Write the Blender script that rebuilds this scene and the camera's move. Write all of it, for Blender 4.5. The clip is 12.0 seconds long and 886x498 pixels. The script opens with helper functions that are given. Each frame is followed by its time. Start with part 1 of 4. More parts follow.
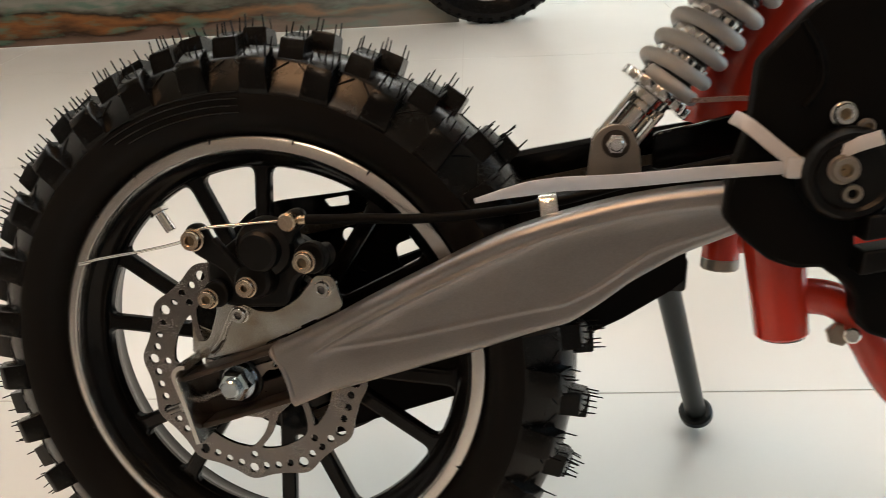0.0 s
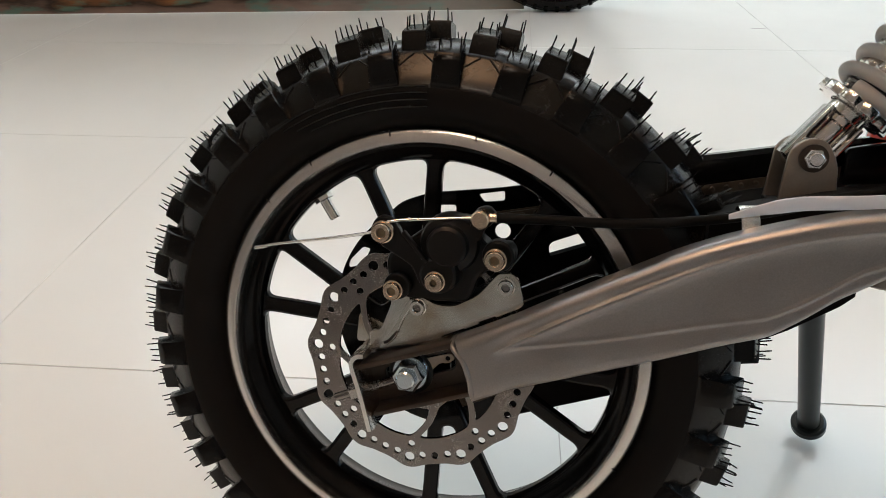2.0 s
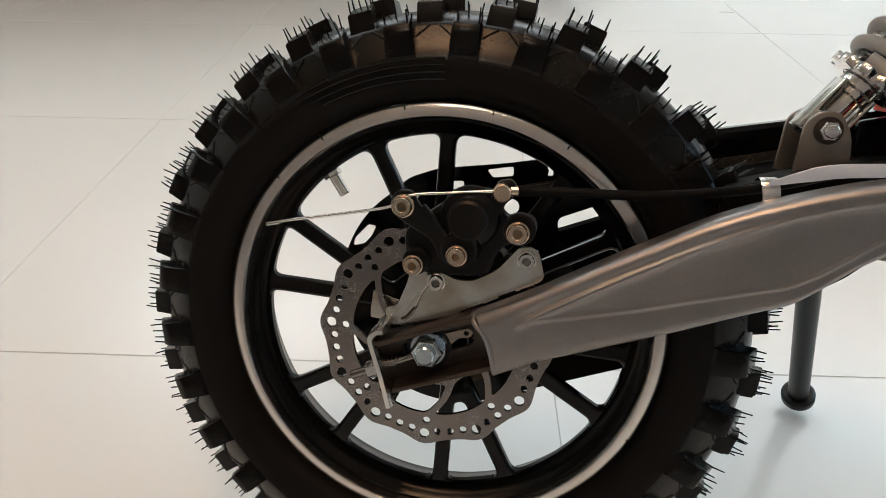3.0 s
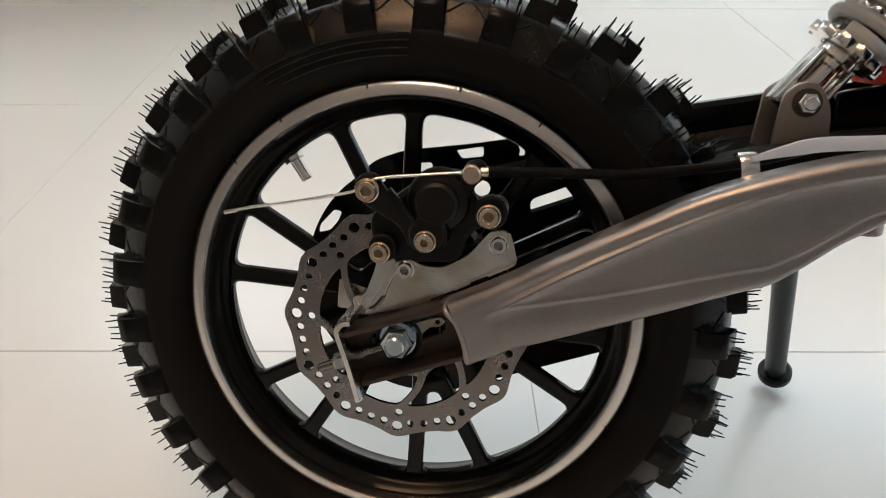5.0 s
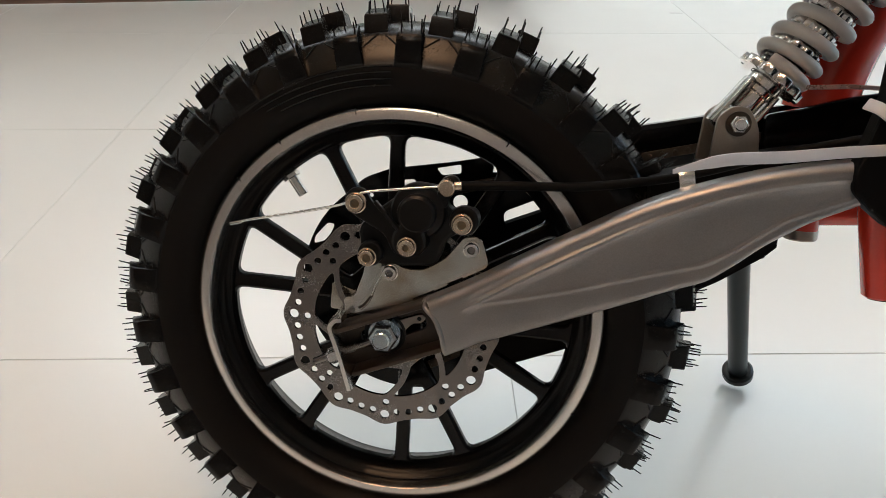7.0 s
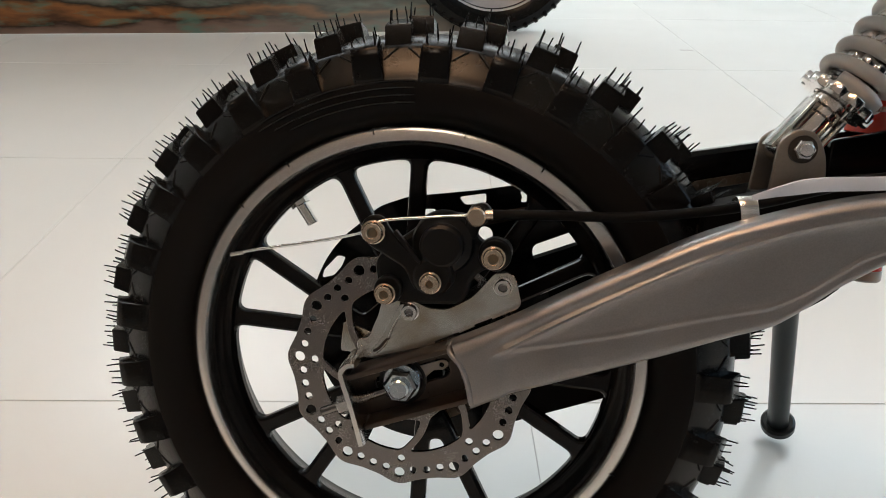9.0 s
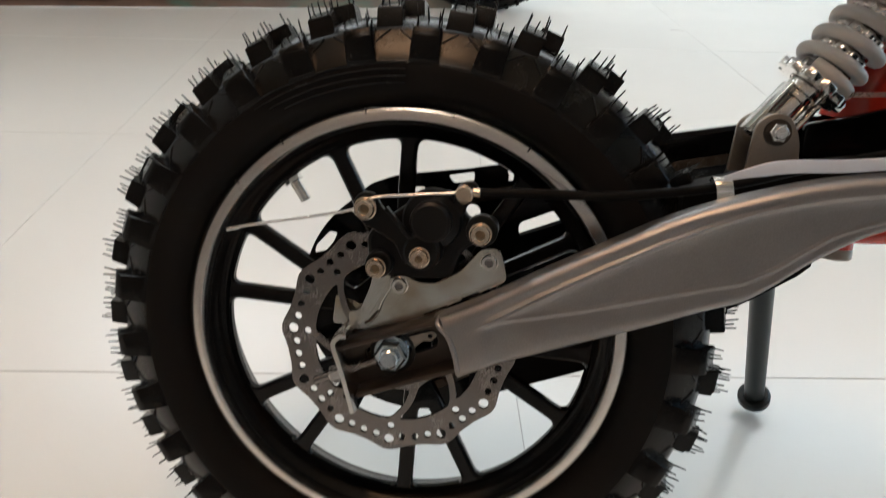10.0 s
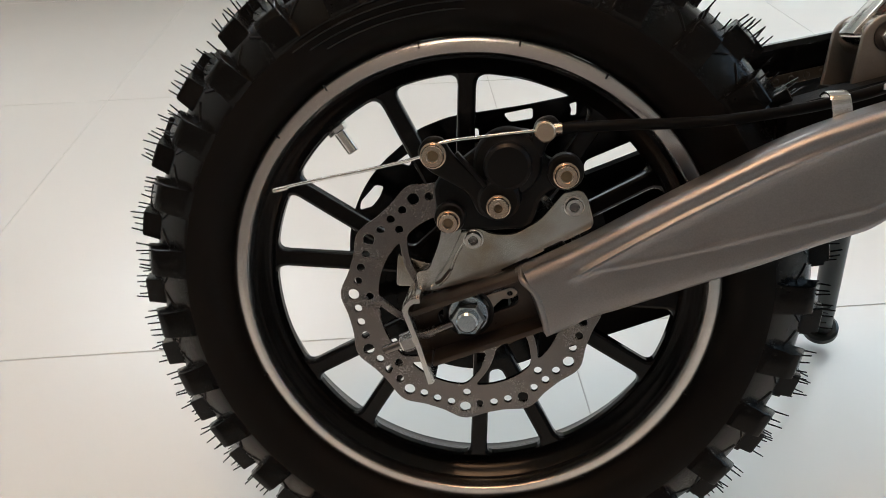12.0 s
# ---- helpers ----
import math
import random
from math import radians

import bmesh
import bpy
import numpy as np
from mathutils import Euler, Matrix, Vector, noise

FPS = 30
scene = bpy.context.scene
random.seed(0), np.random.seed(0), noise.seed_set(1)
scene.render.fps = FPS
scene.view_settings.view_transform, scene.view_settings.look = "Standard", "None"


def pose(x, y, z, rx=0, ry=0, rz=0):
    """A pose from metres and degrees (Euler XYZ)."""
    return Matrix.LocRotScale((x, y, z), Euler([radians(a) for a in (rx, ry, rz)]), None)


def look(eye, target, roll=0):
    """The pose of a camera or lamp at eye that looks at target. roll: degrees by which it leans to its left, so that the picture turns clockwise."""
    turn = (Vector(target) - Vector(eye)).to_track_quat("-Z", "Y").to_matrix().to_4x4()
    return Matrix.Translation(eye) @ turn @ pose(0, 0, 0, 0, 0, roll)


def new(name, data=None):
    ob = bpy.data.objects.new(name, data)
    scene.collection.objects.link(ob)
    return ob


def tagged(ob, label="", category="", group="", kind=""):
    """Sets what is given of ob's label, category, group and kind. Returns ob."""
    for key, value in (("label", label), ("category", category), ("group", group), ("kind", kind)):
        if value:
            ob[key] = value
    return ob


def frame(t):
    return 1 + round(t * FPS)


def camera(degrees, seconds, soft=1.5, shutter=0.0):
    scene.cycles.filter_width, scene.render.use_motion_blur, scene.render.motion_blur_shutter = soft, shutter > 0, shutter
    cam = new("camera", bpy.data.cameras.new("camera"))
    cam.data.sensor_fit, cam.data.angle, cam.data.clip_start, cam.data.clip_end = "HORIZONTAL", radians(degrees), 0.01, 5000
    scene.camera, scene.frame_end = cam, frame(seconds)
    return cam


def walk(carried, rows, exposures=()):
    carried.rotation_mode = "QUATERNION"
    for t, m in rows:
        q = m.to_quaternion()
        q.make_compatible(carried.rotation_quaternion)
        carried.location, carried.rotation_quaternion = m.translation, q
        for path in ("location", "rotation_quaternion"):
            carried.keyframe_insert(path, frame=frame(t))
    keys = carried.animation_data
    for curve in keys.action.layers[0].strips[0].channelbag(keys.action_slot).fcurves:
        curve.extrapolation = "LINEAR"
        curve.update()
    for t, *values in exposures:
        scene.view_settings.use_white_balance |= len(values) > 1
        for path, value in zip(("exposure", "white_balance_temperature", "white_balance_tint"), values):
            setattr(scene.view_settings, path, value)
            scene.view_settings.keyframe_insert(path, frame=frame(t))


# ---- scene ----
cam = camera(62.83, 12.0, soft=0.72, shutter=0.3)
ROWS = [
    (0.0, 0.1781, -0.3418, 0.4598, 60.46, 2.59, 10.17),
    (0.3, 0.1482, -0.3275, 0.4481, 60.25, 2.85, 11.23),
    (0.5, 0.1255, -0.3138, 0.4433, 59.54, 2.41, 11.52),
    (0.7, 0.1070, -0.3023, 0.4360, 59.91, 1.80, 11.01),
    (1.0, 0.0869, -0.2950, 0.4407, 57.29, 0.91, 11.79),
    (1.2, 0.0878, -0.3075, 0.4459, 58.07, 0.97, 12.60),
    (1.5, 0.0934, -0.3314, 0.4686, 58.29, 0.92, 12.60),
    (1.8, 0.0945, -0.3514, 0.4734, 59.32, 1.00, 12.87),
    (2.0, 0.0926, -0.3563, 0.4708, 59.22, 0.65, 13.19),
    (2.2, 0.0830, -0.3518, 0.4661, 58.78, 0.44, 11.42),
    (2.5, 0.0694, -0.3463, 0.4647, 58.78, -0.33, 9.95),
    (2.8, 0.0649, -0.3545, 0.4619, 58.22, -0.47, 10.29),
    (3.0, 0.0628, -0.3629, 0.4641, 58.07, -0.45, 10.40),
    (3.2, 0.0633, -0.3668, 0.4647, 57.87, -0.24, 10.81),
    (4.8, 0.0599, -0.3400, 0.4493, 56.24, -0.25, 8.19),
    (5.0, 0.0630, -0.3465, 0.4558, 56.69, -0.40, 7.95),
    (5.2, 0.0658, -0.3547, 0.4587, 58.47, -0.17, 7.75),
    (5.5, 0.0696, -0.3676, 0.4640, 58.18, -0.34, 6.89),
    (6.0, 0.0685, -0.3747, 0.4682, 58.76, 0.27, 6.63),
    (6.2, 0.0716, -0.3836, 0.4698, 56.67, -0.43, 7.64),
    (6.5, 0.0765, -0.3948, 0.4723, 57.58, -0.71, 8.10),
    (6.7, 0.0795, -0.3949, 0.4794, 58.01, -0.31, 7.25),
    (8.3, 0.0581, -0.3512, 0.4449, 60.49, 1.02, 8.91),
    (8.5, 0.0552, -0.3442, 0.4468, 60.98, 0.67, 8.08),
    (9.0, 0.0596, -0.3545, 0.4507, 61.28, -0.75, 7.78),
    (9.3, 0.0610, -0.3517, 0.4588, 62.38, -0.86, 6.83),
    (9.5, 0.0621, -0.3487, 0.4631, 61.91, -0.32, 5.96),
    (9.7, 0.0611, -0.3538, 0.4583, 61.52, -0.97, 6.53),
    (10.0, 0.0618, -0.3682, 0.4573, 59.55, -1.53, 7.29),
    (10.2, 0.0602, -0.3714, 0.4513, 56.79, -1.48, 8.61),
    (10.5, 0.0584, -0.3765, 0.4459, 57.45, -1.30, 8.58),
    (10.7, 0.0571, -0.3791, 0.4477, 57.79, -1.40, 7.61),
    (11.0, 0.0544, -0.3826, 0.4515, 55.52, -0.63, 9.01),
    (11.2, 0.0438, -0.3719, 0.4438, 54.53, 0.20, 8.04),
    (11.5, 0.0279, -0.3630, 0.4381, 54.77, 1.02, 6.58),
    (11.7, 0.0234, -0.3479, 0.4336, 55.20, 0.72, 6.10),
    (12.0, 0.0174, -0.3361, 0.4362, 55.49, 1.73, 4.70),
]
walk(cam, [(t, pose(x, y, z, rx, ry, rz)) for t, x, y, z, rx, ry, rz in ROWS],
     exposures=[(0.0, -0.06, 6900, 7), (0.5, 0.0, 6600, 6), (1.0, 0.04, 6440, 5), (2.0, -0.06, 6250, 6), (10.0, -0.08, 6250, 6), (12.0, -0.07, 6170, 6)])

# ---- world and light ----
world = bpy.data.worlds.new("world")
scene.world = world
world.use_nodes = True
sky = world.node_tree.nodes.new("ShaderNodeTexSky")
sky.sky_type, sky.sun_disc = "NISHITA", False
sky.sun_elevation, sky.sun_rotation = radians(40), radians(20)
world.node_tree.links.new(sky.outputs[0], world.node_tree.nodes["Background"].inputs[0])
world.node_tree.nodes["Background"].inputs[1].default_value = 0.08
scene.view_settings.exposure = 0.0


def area_lamp(name, m, w, h, watts, colour):
    data = bpy.data.lights.new(name, "AREA")
    data.shape, data.size, data.size_y, data.energy, data.color = "RECTANGLE", w, h, watts, colour
    ob = new(name, data)
    ob.matrix_world = m
    return ob


area_lamp("shopfront_daylight", look((3.5, 1.2, 1.4), (0, 0.8, 0.6)), 2.8, 2.0, 41, (0.56, 0.78, 1.0))


# ---- materials ----
def material(name, colour, rough=0.5, metal=0.0, grain=60.0, vary=0.15, bump=0.0, coat=0.0, stain=4.0, spread=0.1, ior=1.5):
    """A surface with fine grain and broad stains in colour and roughness."""
    m = bpy.data.materials.new(name)
    m.use_nodes = True
    nt = m.node_tree
    b = nt.nodes["Principled BSDF"]
    tc = nt.nodes.new("ShaderNodeTexCoord")
    fine, broad = nt.nodes.new("ShaderNodeTexNoise"), nt.nodes.new("ShaderNodeTexNoise")
    fine.inputs["Scale"].default_value, fine.inputs["Detail"].default_value = grain, 5
    broad.inputs["Scale"].default_value, broad.inputs["Detail"].default_value = stain, 4
    for n in (fine, broad):
        nt.links.new(tc.outputs["Object"], n.inputs["Vector"])
    mix = nt.nodes.new("ShaderNodeMath")
    mix.operation = "ADD"
    nt.links.new(fine.outputs["Fac"], mix.inputs[0])
    nt.links.new(broad.outputs["Fac"], mix.inputs[1])
    ramp = nt.nodes.new("ShaderNodeMapRange")
    ramp.inputs["From Min"].default_value, ramp.inputs["From Max"].default_value = 0.6, 1.4
    ramp.inputs["To Min"].default_value, ramp.inputs["To Max"].default_value = 1 - vary, 1 + vary
    nt.links.new(mix.outputs[0], ramp.inputs["Value"])
    col = nt.nodes.new("ShaderNodeMix")
    col.data_type, col.blend_type = "RGBA", "MULTIPLY"
    col.inputs["Factor"].default_value = 1.0
    col.inputs["A"].default_value = (*colour, 1)
    nt.links.new(ramp.outputs[0], col.inputs["B"])
    nt.links.new(col.outputs["Result"], b.inputs["Base Color"])
    rr = nt.nodes.new("ShaderNodeMapRange")
    rr.inputs["From Min"].default_value, rr.inputs["From Max"].default_value = 0.6, 1.4
    rr.inputs["To Min"].default_value, rr.inputs["To Max"].default_value = max(rough - spread, 0.03), min(rough + spread, 1)
    nt.links.new(mix.outputs[0], rr.inputs["Value"])
    nt.links.new(rr.outputs[0], b.inputs["Roughness"])
    b.inputs["Metallic"].default_value = metal
    b.inputs["Coat Weight"].default_value = coat
    b.inputs["Coat Roughness"].default_value = 0.12
    b.inputs["IOR"].default_value = ior
    if bump:
        bn = nt.nodes.new("ShaderNodeBump")
        bn.inputs["Strength"].default_value, bn.inputs["Distance"].default_value = bump, 0.001
        nt.links.new(fine.outputs["Fac"], bn.inputs["Height"])
        nt.links.new(bn.outputs[0], b.inputs["Normal"])
    return m


RUBBER = material("tyre_rubber", (0.0040, 0.0037, 0.0034), 0.25, 0, 900, 0.25, 0.03, stain=60, spread=0.05, ior=1.36)
SIDEWALL = material("sidewall_rubber", (0.0050, 0.0040, 0.0034), 0.52, 0, 2500, 0.2, 0.05, stain=60, spread=0.08, ior=1.25)
KNOB = material("tread_block_rubber", (0.0040, 0.0036, 0.0032), 0.25, 0, 700, 0.25, 0.03, stain=90, spread=0.05, ior=1.29)
RIM = material("machined_rim", (0.76, 0.725, 0.69), 0.24, 1.0, 150, 0.015, 0.0, stain=35, spread=0.012)
BLACK = material("black_gloss_paint", (0.0028, 0.0026, 0.0025), 0.15, 0, 2000, 0.15, 0.0, stain=40, spread=0.04, ior=1.33)
ARM = material("silver_arm_paint", (0.314, 0.301, 0.299), 0.36, 0.92, 1300, 0.14, 0.10, stain=38, spread=0.05)
ZINC = material("zinc_plate", (0.84, 0.83, 0.80), 0.20, 1.0, 700, 0.02, 0.0, stain=45, spread=0.03)
STEEL = material("stamped_disc_steel", (0.25, 0.232, 0.222), 0.26, 1.0, 1200, 0.06, 0.0, stain=60, spread=0.03)
BRASS = material("yellow_zinc_bolt", (0.66, 0.53, 0.41), 0.25, 1.0, 900, 0.06, 0.0, stain=150, spread=0.03)
CHROME = material("chrome", (0.80, 0.775, 0.74), 0.17, 1.0, 900, 0.03, 0.0, stain=60, spread=0.03)
BLUEZINC = material("blue_zinc_nut", (0.60, 0.68, 0.74), 0.14, 1.0, 900, 0.12, 0.0, stain=150, spread=0.05)
SPRING = material("spring_paint", (0.60, 0.565, 0.53), 0.40, 0, 1800, 0.05, 0.04, stain=60, spread=0.05)
RED = material("red_gloss_paint", (0.56, 0.036, 0.018), 0.22, 0, 1500, 0.04, 0.02, coat=0.4, stain=30, spread=0.03)
CLEVIS = material("dull_mount_plate", (0.34, 0.30, 0.26), 0.38, 0.9, 900, 0.08, 0.02, stain=90, spread=0.04)
# colour lowered to hold the shade inside the arm's open end
DROPOUT = material("dark_dropout_steel", (0.075, 0.060, 0.050), 0.34, 0.8, 900, 0.15, 0.04, stain=120, spread=0.08)
TIE = material("clear_nylon", (0.36, 0.24, 0.22), 0.30, 0, 900, 0.03, stain=60)
TIE.node_tree.nodes["Principled BSDF"].inputs["Transmission Weight"].default_value = 0.35
SCUFF = material("scuff_rubber", (0.33, 0.31, 0.30), 0.6, 0, 900, 0.1, stain=60)
CHAIN = material("oiled_chain_steel", (0.07, 0.055, 0.042), 0.38, 0.85, 900, 0.2, stain=150)
PLASTIC = material("black_plastic", (0.0032, 0.003, 0.0028), 0.52, 0, 3000, 0.2, 0.12, stain=40, ior=1.18)
PRIMER = material("dull_black_primer", (0.003, 0.0028, 0.0026), 0.8, 0, 1500, 0.2, 0.1, stain=40, ior=1.08)
NYLON = material("white_nylon", (0.62, 0.61, 0.635), 0.38, 0, 1200, 0.04, 0.03, stain=60)
STAND = material("grey_stand_paint", (0.011, 0.013, 0.012), 0.34, 0.1, 1500, 0.15, 0.05, stain=40, spread=0.06, ior=1.4)
CASTING = material("black_casting", (0.0042, 0.004, 0.0038), 0.34, 0.0, 1600, 0.25, 0.14, stain=70, spread=0.06, ior=1.33)
CABLE = material("cable_housing", (0.004, 0.004, 0.004), 0.55, 0, 900, 0.1, ior=1.2)
WHITE = material("white_plastic", (0.84, 0.82, 0.83), 0.3, 0, 60, 0.02, stain=8)
WHITE.node_tree.nodes["Principled BSDF"].inputs["Subsurface Weight"].default_value = 1.0
WHITE.node_tree.nodes["Principled BSDF"].inputs["Subsurface Radius"].default_value = (0.02, 0.02, 0.02)
GREYRIM = material("grey_rim_paint", (0.55, 0.53, 0.52), 0.35, 0.4, 200, 0.08, stain=8)
WALL = material("wall_paint", (0.72, 0.70, 0.66), 0.7, 0, 120, 0.05, 0.1, stain=2)
# tan lowered from a paler tone so the unseen ceiling reflects less light
CEILING = material("ceiling_paint", (0.50, 0.42, 0.33), 0.8, 0, 120, 0.04, 0.05, stain=2)
GROUT = material("grout", (0.47, 0.455, 0.43), 0.8, 0, 400, 0.12, 0.2, stain=6)
GLASS = material("window_glass", (0.95, 0.97, 0.97), 0.03, 0, 5, 0.0, spread=0.0)
GLASS.node_tree.nodes["Principled BSDF"].inputs["Transmission Weight"].default_value = 1.0
FRAME = material("window_frame_paint", (0.6, 0.6, 0.6), 0.4, 0, 100, 0.05)


def reflection_tinted():
    """Bright zinc with yellow-brown patches that put brown reflections into its colour."""
    m = material("reflection_tinted_zinc", (0.76, 0.78, 0.76), 0.20, 1.0, 300, 0.02, 0.0, stain=45, spread=0.03)
    nt = m.node_tree
    b = nt.nodes["Principled BSDF"]
    tc, patch, ramp, mix = (nt.nodes.new(k) for k in ("ShaderNodeTexCoord", "ShaderNodeTexNoise", "ShaderNodeMapRange", "ShaderNodeMix"))
    patch.inputs["Scale"].default_value, patch.inputs["Detail"].default_value = 42, 3
    nt.links.new(tc.outputs["Object"], patch.inputs["Vector"])
    ramp.inputs["From Min"].default_value, ramp.inputs["From Max"].default_value = 0.40, 0.72
    nt.links.new(patch.outputs["Fac"], ramp.inputs["Value"])
    mix.data_type = "RGBA"
    mix.inputs["B"].default_value = (0.46, 0.40, 0.30, 1)
    nt.links.new(ramp.outputs[0], mix.inputs["Factor"])
    nt.links.new(b.inputs["Base Color"].links[0].from_socket, mix.inputs["A"])
    nt.links.new(mix.outputs["Result"], b.inputs["Base Color"])
    return m


BRACKET = reflection_tinted()


def tile_material():
    """Glazed porcelain with faint clouding; each tile a little apart in tone."""
    m = material("porcelain_tile", (0.69, 0.69, 0.66), 0.24, 0, 5, 0.02, stain=1.1, spread=0.03)
    nt = m.node_tree
    b = nt.nodes["Principled BSDF"]
    where = nt.nodes.new("ShaderNodeNewGeometry")
    for n in [n for n in nt.nodes if n.type == "TEX_NOISE"]:
        nt.links.new(where.outputs["Position"], n.inputs["Vector"])
    info, hue = nt.nodes.new("ShaderNodeObjectInfo"), nt.nodes.new("ShaderNodeMapRange")
    hue.inputs["To Min"].default_value, hue.inputs["To Max"].default_value = 0.996, 1.004
    nt.links.new(info.outputs["Random"], hue.inputs["Value"])
    mul = nt.nodes.new("ShaderNodeMix")
    mul.data_type, mul.blend_type = "RGBA", "MULTIPLY"
    mul.inputs["Factor"].default_value = 1
    nt.links.new(b.inputs["Base Color"].links[0].from_socket, mul.inputs["A"])
    nt.links.new(hue.outputs[0], mul.inputs["B"])
    nt.links.new(mul.outputs["Result"], b.inputs["Base Color"])
    return m


TILE = tile_material()


def print_material():
    """A blurred landscape print: pale fringe, brown earth, green, grey-blue water."""
    m = bpy.data.materials.new("landscape_print")
    m.use_nodes = True
    nt = m.node_tree
    b = nt.nodes["Principled BSDF"]
    b.inputs["Roughness"].default_value, b.inputs["IOR"].default_value = 0.55, 1.3
    tc, sep = nt.nodes.new("ShaderNodeTexCoord"), nt.nodes.new("ShaderNodeSeparateXYZ")
    nt.links.new(tc.outputs["Object"], sep.inputs[0])
    stretch = nt.nodes.new("ShaderNodeMapping")
    stretch.inputs["Scale"].default_value = (4.2, 1, 15.0)
    nt.links.new(tc.outputs["Object"], stretch.inputs["Vector"])
    n1 = nt.nodes.new("ShaderNodeTexNoise")
    n1.inputs["Scale"].default_value, n1.inputs["Detail"].default_value = 1.2, 6
    nt.links.new(stretch.outputs[0], n1.inputs["Vector"])
    wob = nt.nodes.new("ShaderNodeMath")
    wob.operation = "MULTIPLY_ADD"
    wob.inputs[1].default_value, wob.inputs[2].default_value = 0.12, -0.06
    nt.links.new(n1.outputs["Fac"], wob.inputs[0])
    add = nt.nodes.new("ShaderNodeMath")
    nt.links.new(sep.outputs["Z"], add.inputs[0])
    nt.links.new(wob.outputs[0], add.inputs[1])
    ramp = nt.nodes.new("ShaderNodeValToRGB")
    nt.links.new(add.outputs[0], ramp.inputs[0])
    stops = [(0.0, (0.24, 0.165, 0.13)), (0.020, (0.17, 0.11, 0.085)), (0.034, (0.03, 0.018, 0.012)), (0.060, (0.30, 0.13, 0.045)), (0.078, (0.03, 0.025, 0.018)),
             (0.092, (0.14, 0.145, 0.12)), (0.112, (0.29, 0.30, 0.27)), (0.150, (0.24, 0.27, 0.24)), (0.25, (0.36, 0.38, 0.34)), (0.6, (0.45, 0.5, 0.5))]
    e = ramp.color_ramp.elements
    while len(e) < len(stops):
        e.new(0.5)
    for k, (p, c) in zip(e, stops):
        k.position, k.color = p, (*c, 1)
    fade = nt.nodes.new("ShaderNodeMapRange")
    fade.inputs["From Min"].default_value, fade.inputs["From Max"].default_value = 0.9, 1.6
    fade.inputs["To Max"].default_value = 0.5
    nt.links.new(sep.outputs["X"], fade.inputs["Value"])
    pale = nt.nodes.new("ShaderNodeMix")
    pale.data_type = "RGBA"
    pale.inputs["B"].default_value = (0.46, 0.49, 0.44, 1)
    nt.links.new(fade.outputs[0], pale.inputs["Factor"])
    n2 = nt.nodes.new("ShaderNodeTexNoise")
    n2.inputs["Scale"].default_value, n2.inputs["Detail"].default_value = 2.3, 4
    nt.links.new(stretch.outputs[0], n2.inputs["Vector"])
    spot = nt.nodes.new("ShaderNodeMapRange")
    spot.inputs["From Min"].default_value, spot.inputs["From Max"].default_value, spot.inputs["To Max"].default_value = 0.52, 0.66, 0.75
    nt.links.new(n2.outputs["Fac"], spot.inputs["Value"])
    green = nt.nodes.new("ShaderNodeMix")
    green.data_type = "RGBA"
    green.inputs["B"].default_value = (0.10, 0.21, 0.165, 1)
    nt.links.new(spot.outputs[0], green.inputs["Factor"])
    nt.links.new(ramp.outputs[0], green.inputs["A"])
    nt.links.new(green.outputs["Result"], pale.inputs["A"])
    nt.links.new(pale.outputs["Result"], b.inputs["Base Color"])
    return m


PRINT = print_material()


def glow(name, colour, strength):
    m = bpy.data.materials.new(name)
    m.use_nodes = True
    b = m.node_tree.nodes["Principled BSDF"]
    b.inputs["Emission Color"].default_value, b.inputs["Emission Strength"].default_value = (*colour, 1), strength
    return m


LAMP = glow("warm_diffuser", (1.0, 0.55, 0.29), 10.0)
PALE_LAMP = glow("pale_warm_diffuser", (1.0, 0.78, 0.62), 18.0)
# dark brown that puts the shade of the screw recesses into the colour
SOCKET = material("shaded_socket", (0.30, 0.23, 0.15), 0.4, 0.9, 200, 0.2)
PANEL = glow("cool_diffuser", (0.94, 0.97, 1.0), 6.0)
SOFT_PANEL = glow("soft_diffuser", (0.94, 0.97, 1.0), 4.0)
# wall colour lowered to stand for the dim near side of the room
DIMWALL = material("dimmed_wall", (0.20, 0.183, 0.168), 0.7, 0, 120, 0.08, 0.1, stain=2)


# ---- mesh helpers ----
def finish(bm, sharp=35):
    me = bpy.data.meshes.new("mesh")
    bmesh.ops.recalc_face_normals(bm, faces=bm.faces)
    bm.to_mesh(me)
    bm.free()
    me.shade_smooth()
    me.set_sharp_from_angle(angle=radians(sharp))
    return me


def box(x0, x1, y0, y1, z0, z1, bevel=0.0, turn=None):
    bm = bmesh.new()
    bmesh.ops.create_cube(bm, size=1)
    for v in bm.verts:
        v.co = Vector(((x0 + x1) / 2 + v.co.x * (x1 - x0), (y0 + y1) / 2 + v.co.y * (y1 - y0), (z0 + z1) / 2 + v.co.z * (z1 - z0)))
    if bevel:
        bmesh.ops.bevel(bm, geom=bm.edges, offset=bevel, segments=2, profile=0.5, affect="EDGES")
    if turn:
        bm.transform(turn)
    return finish(bm)


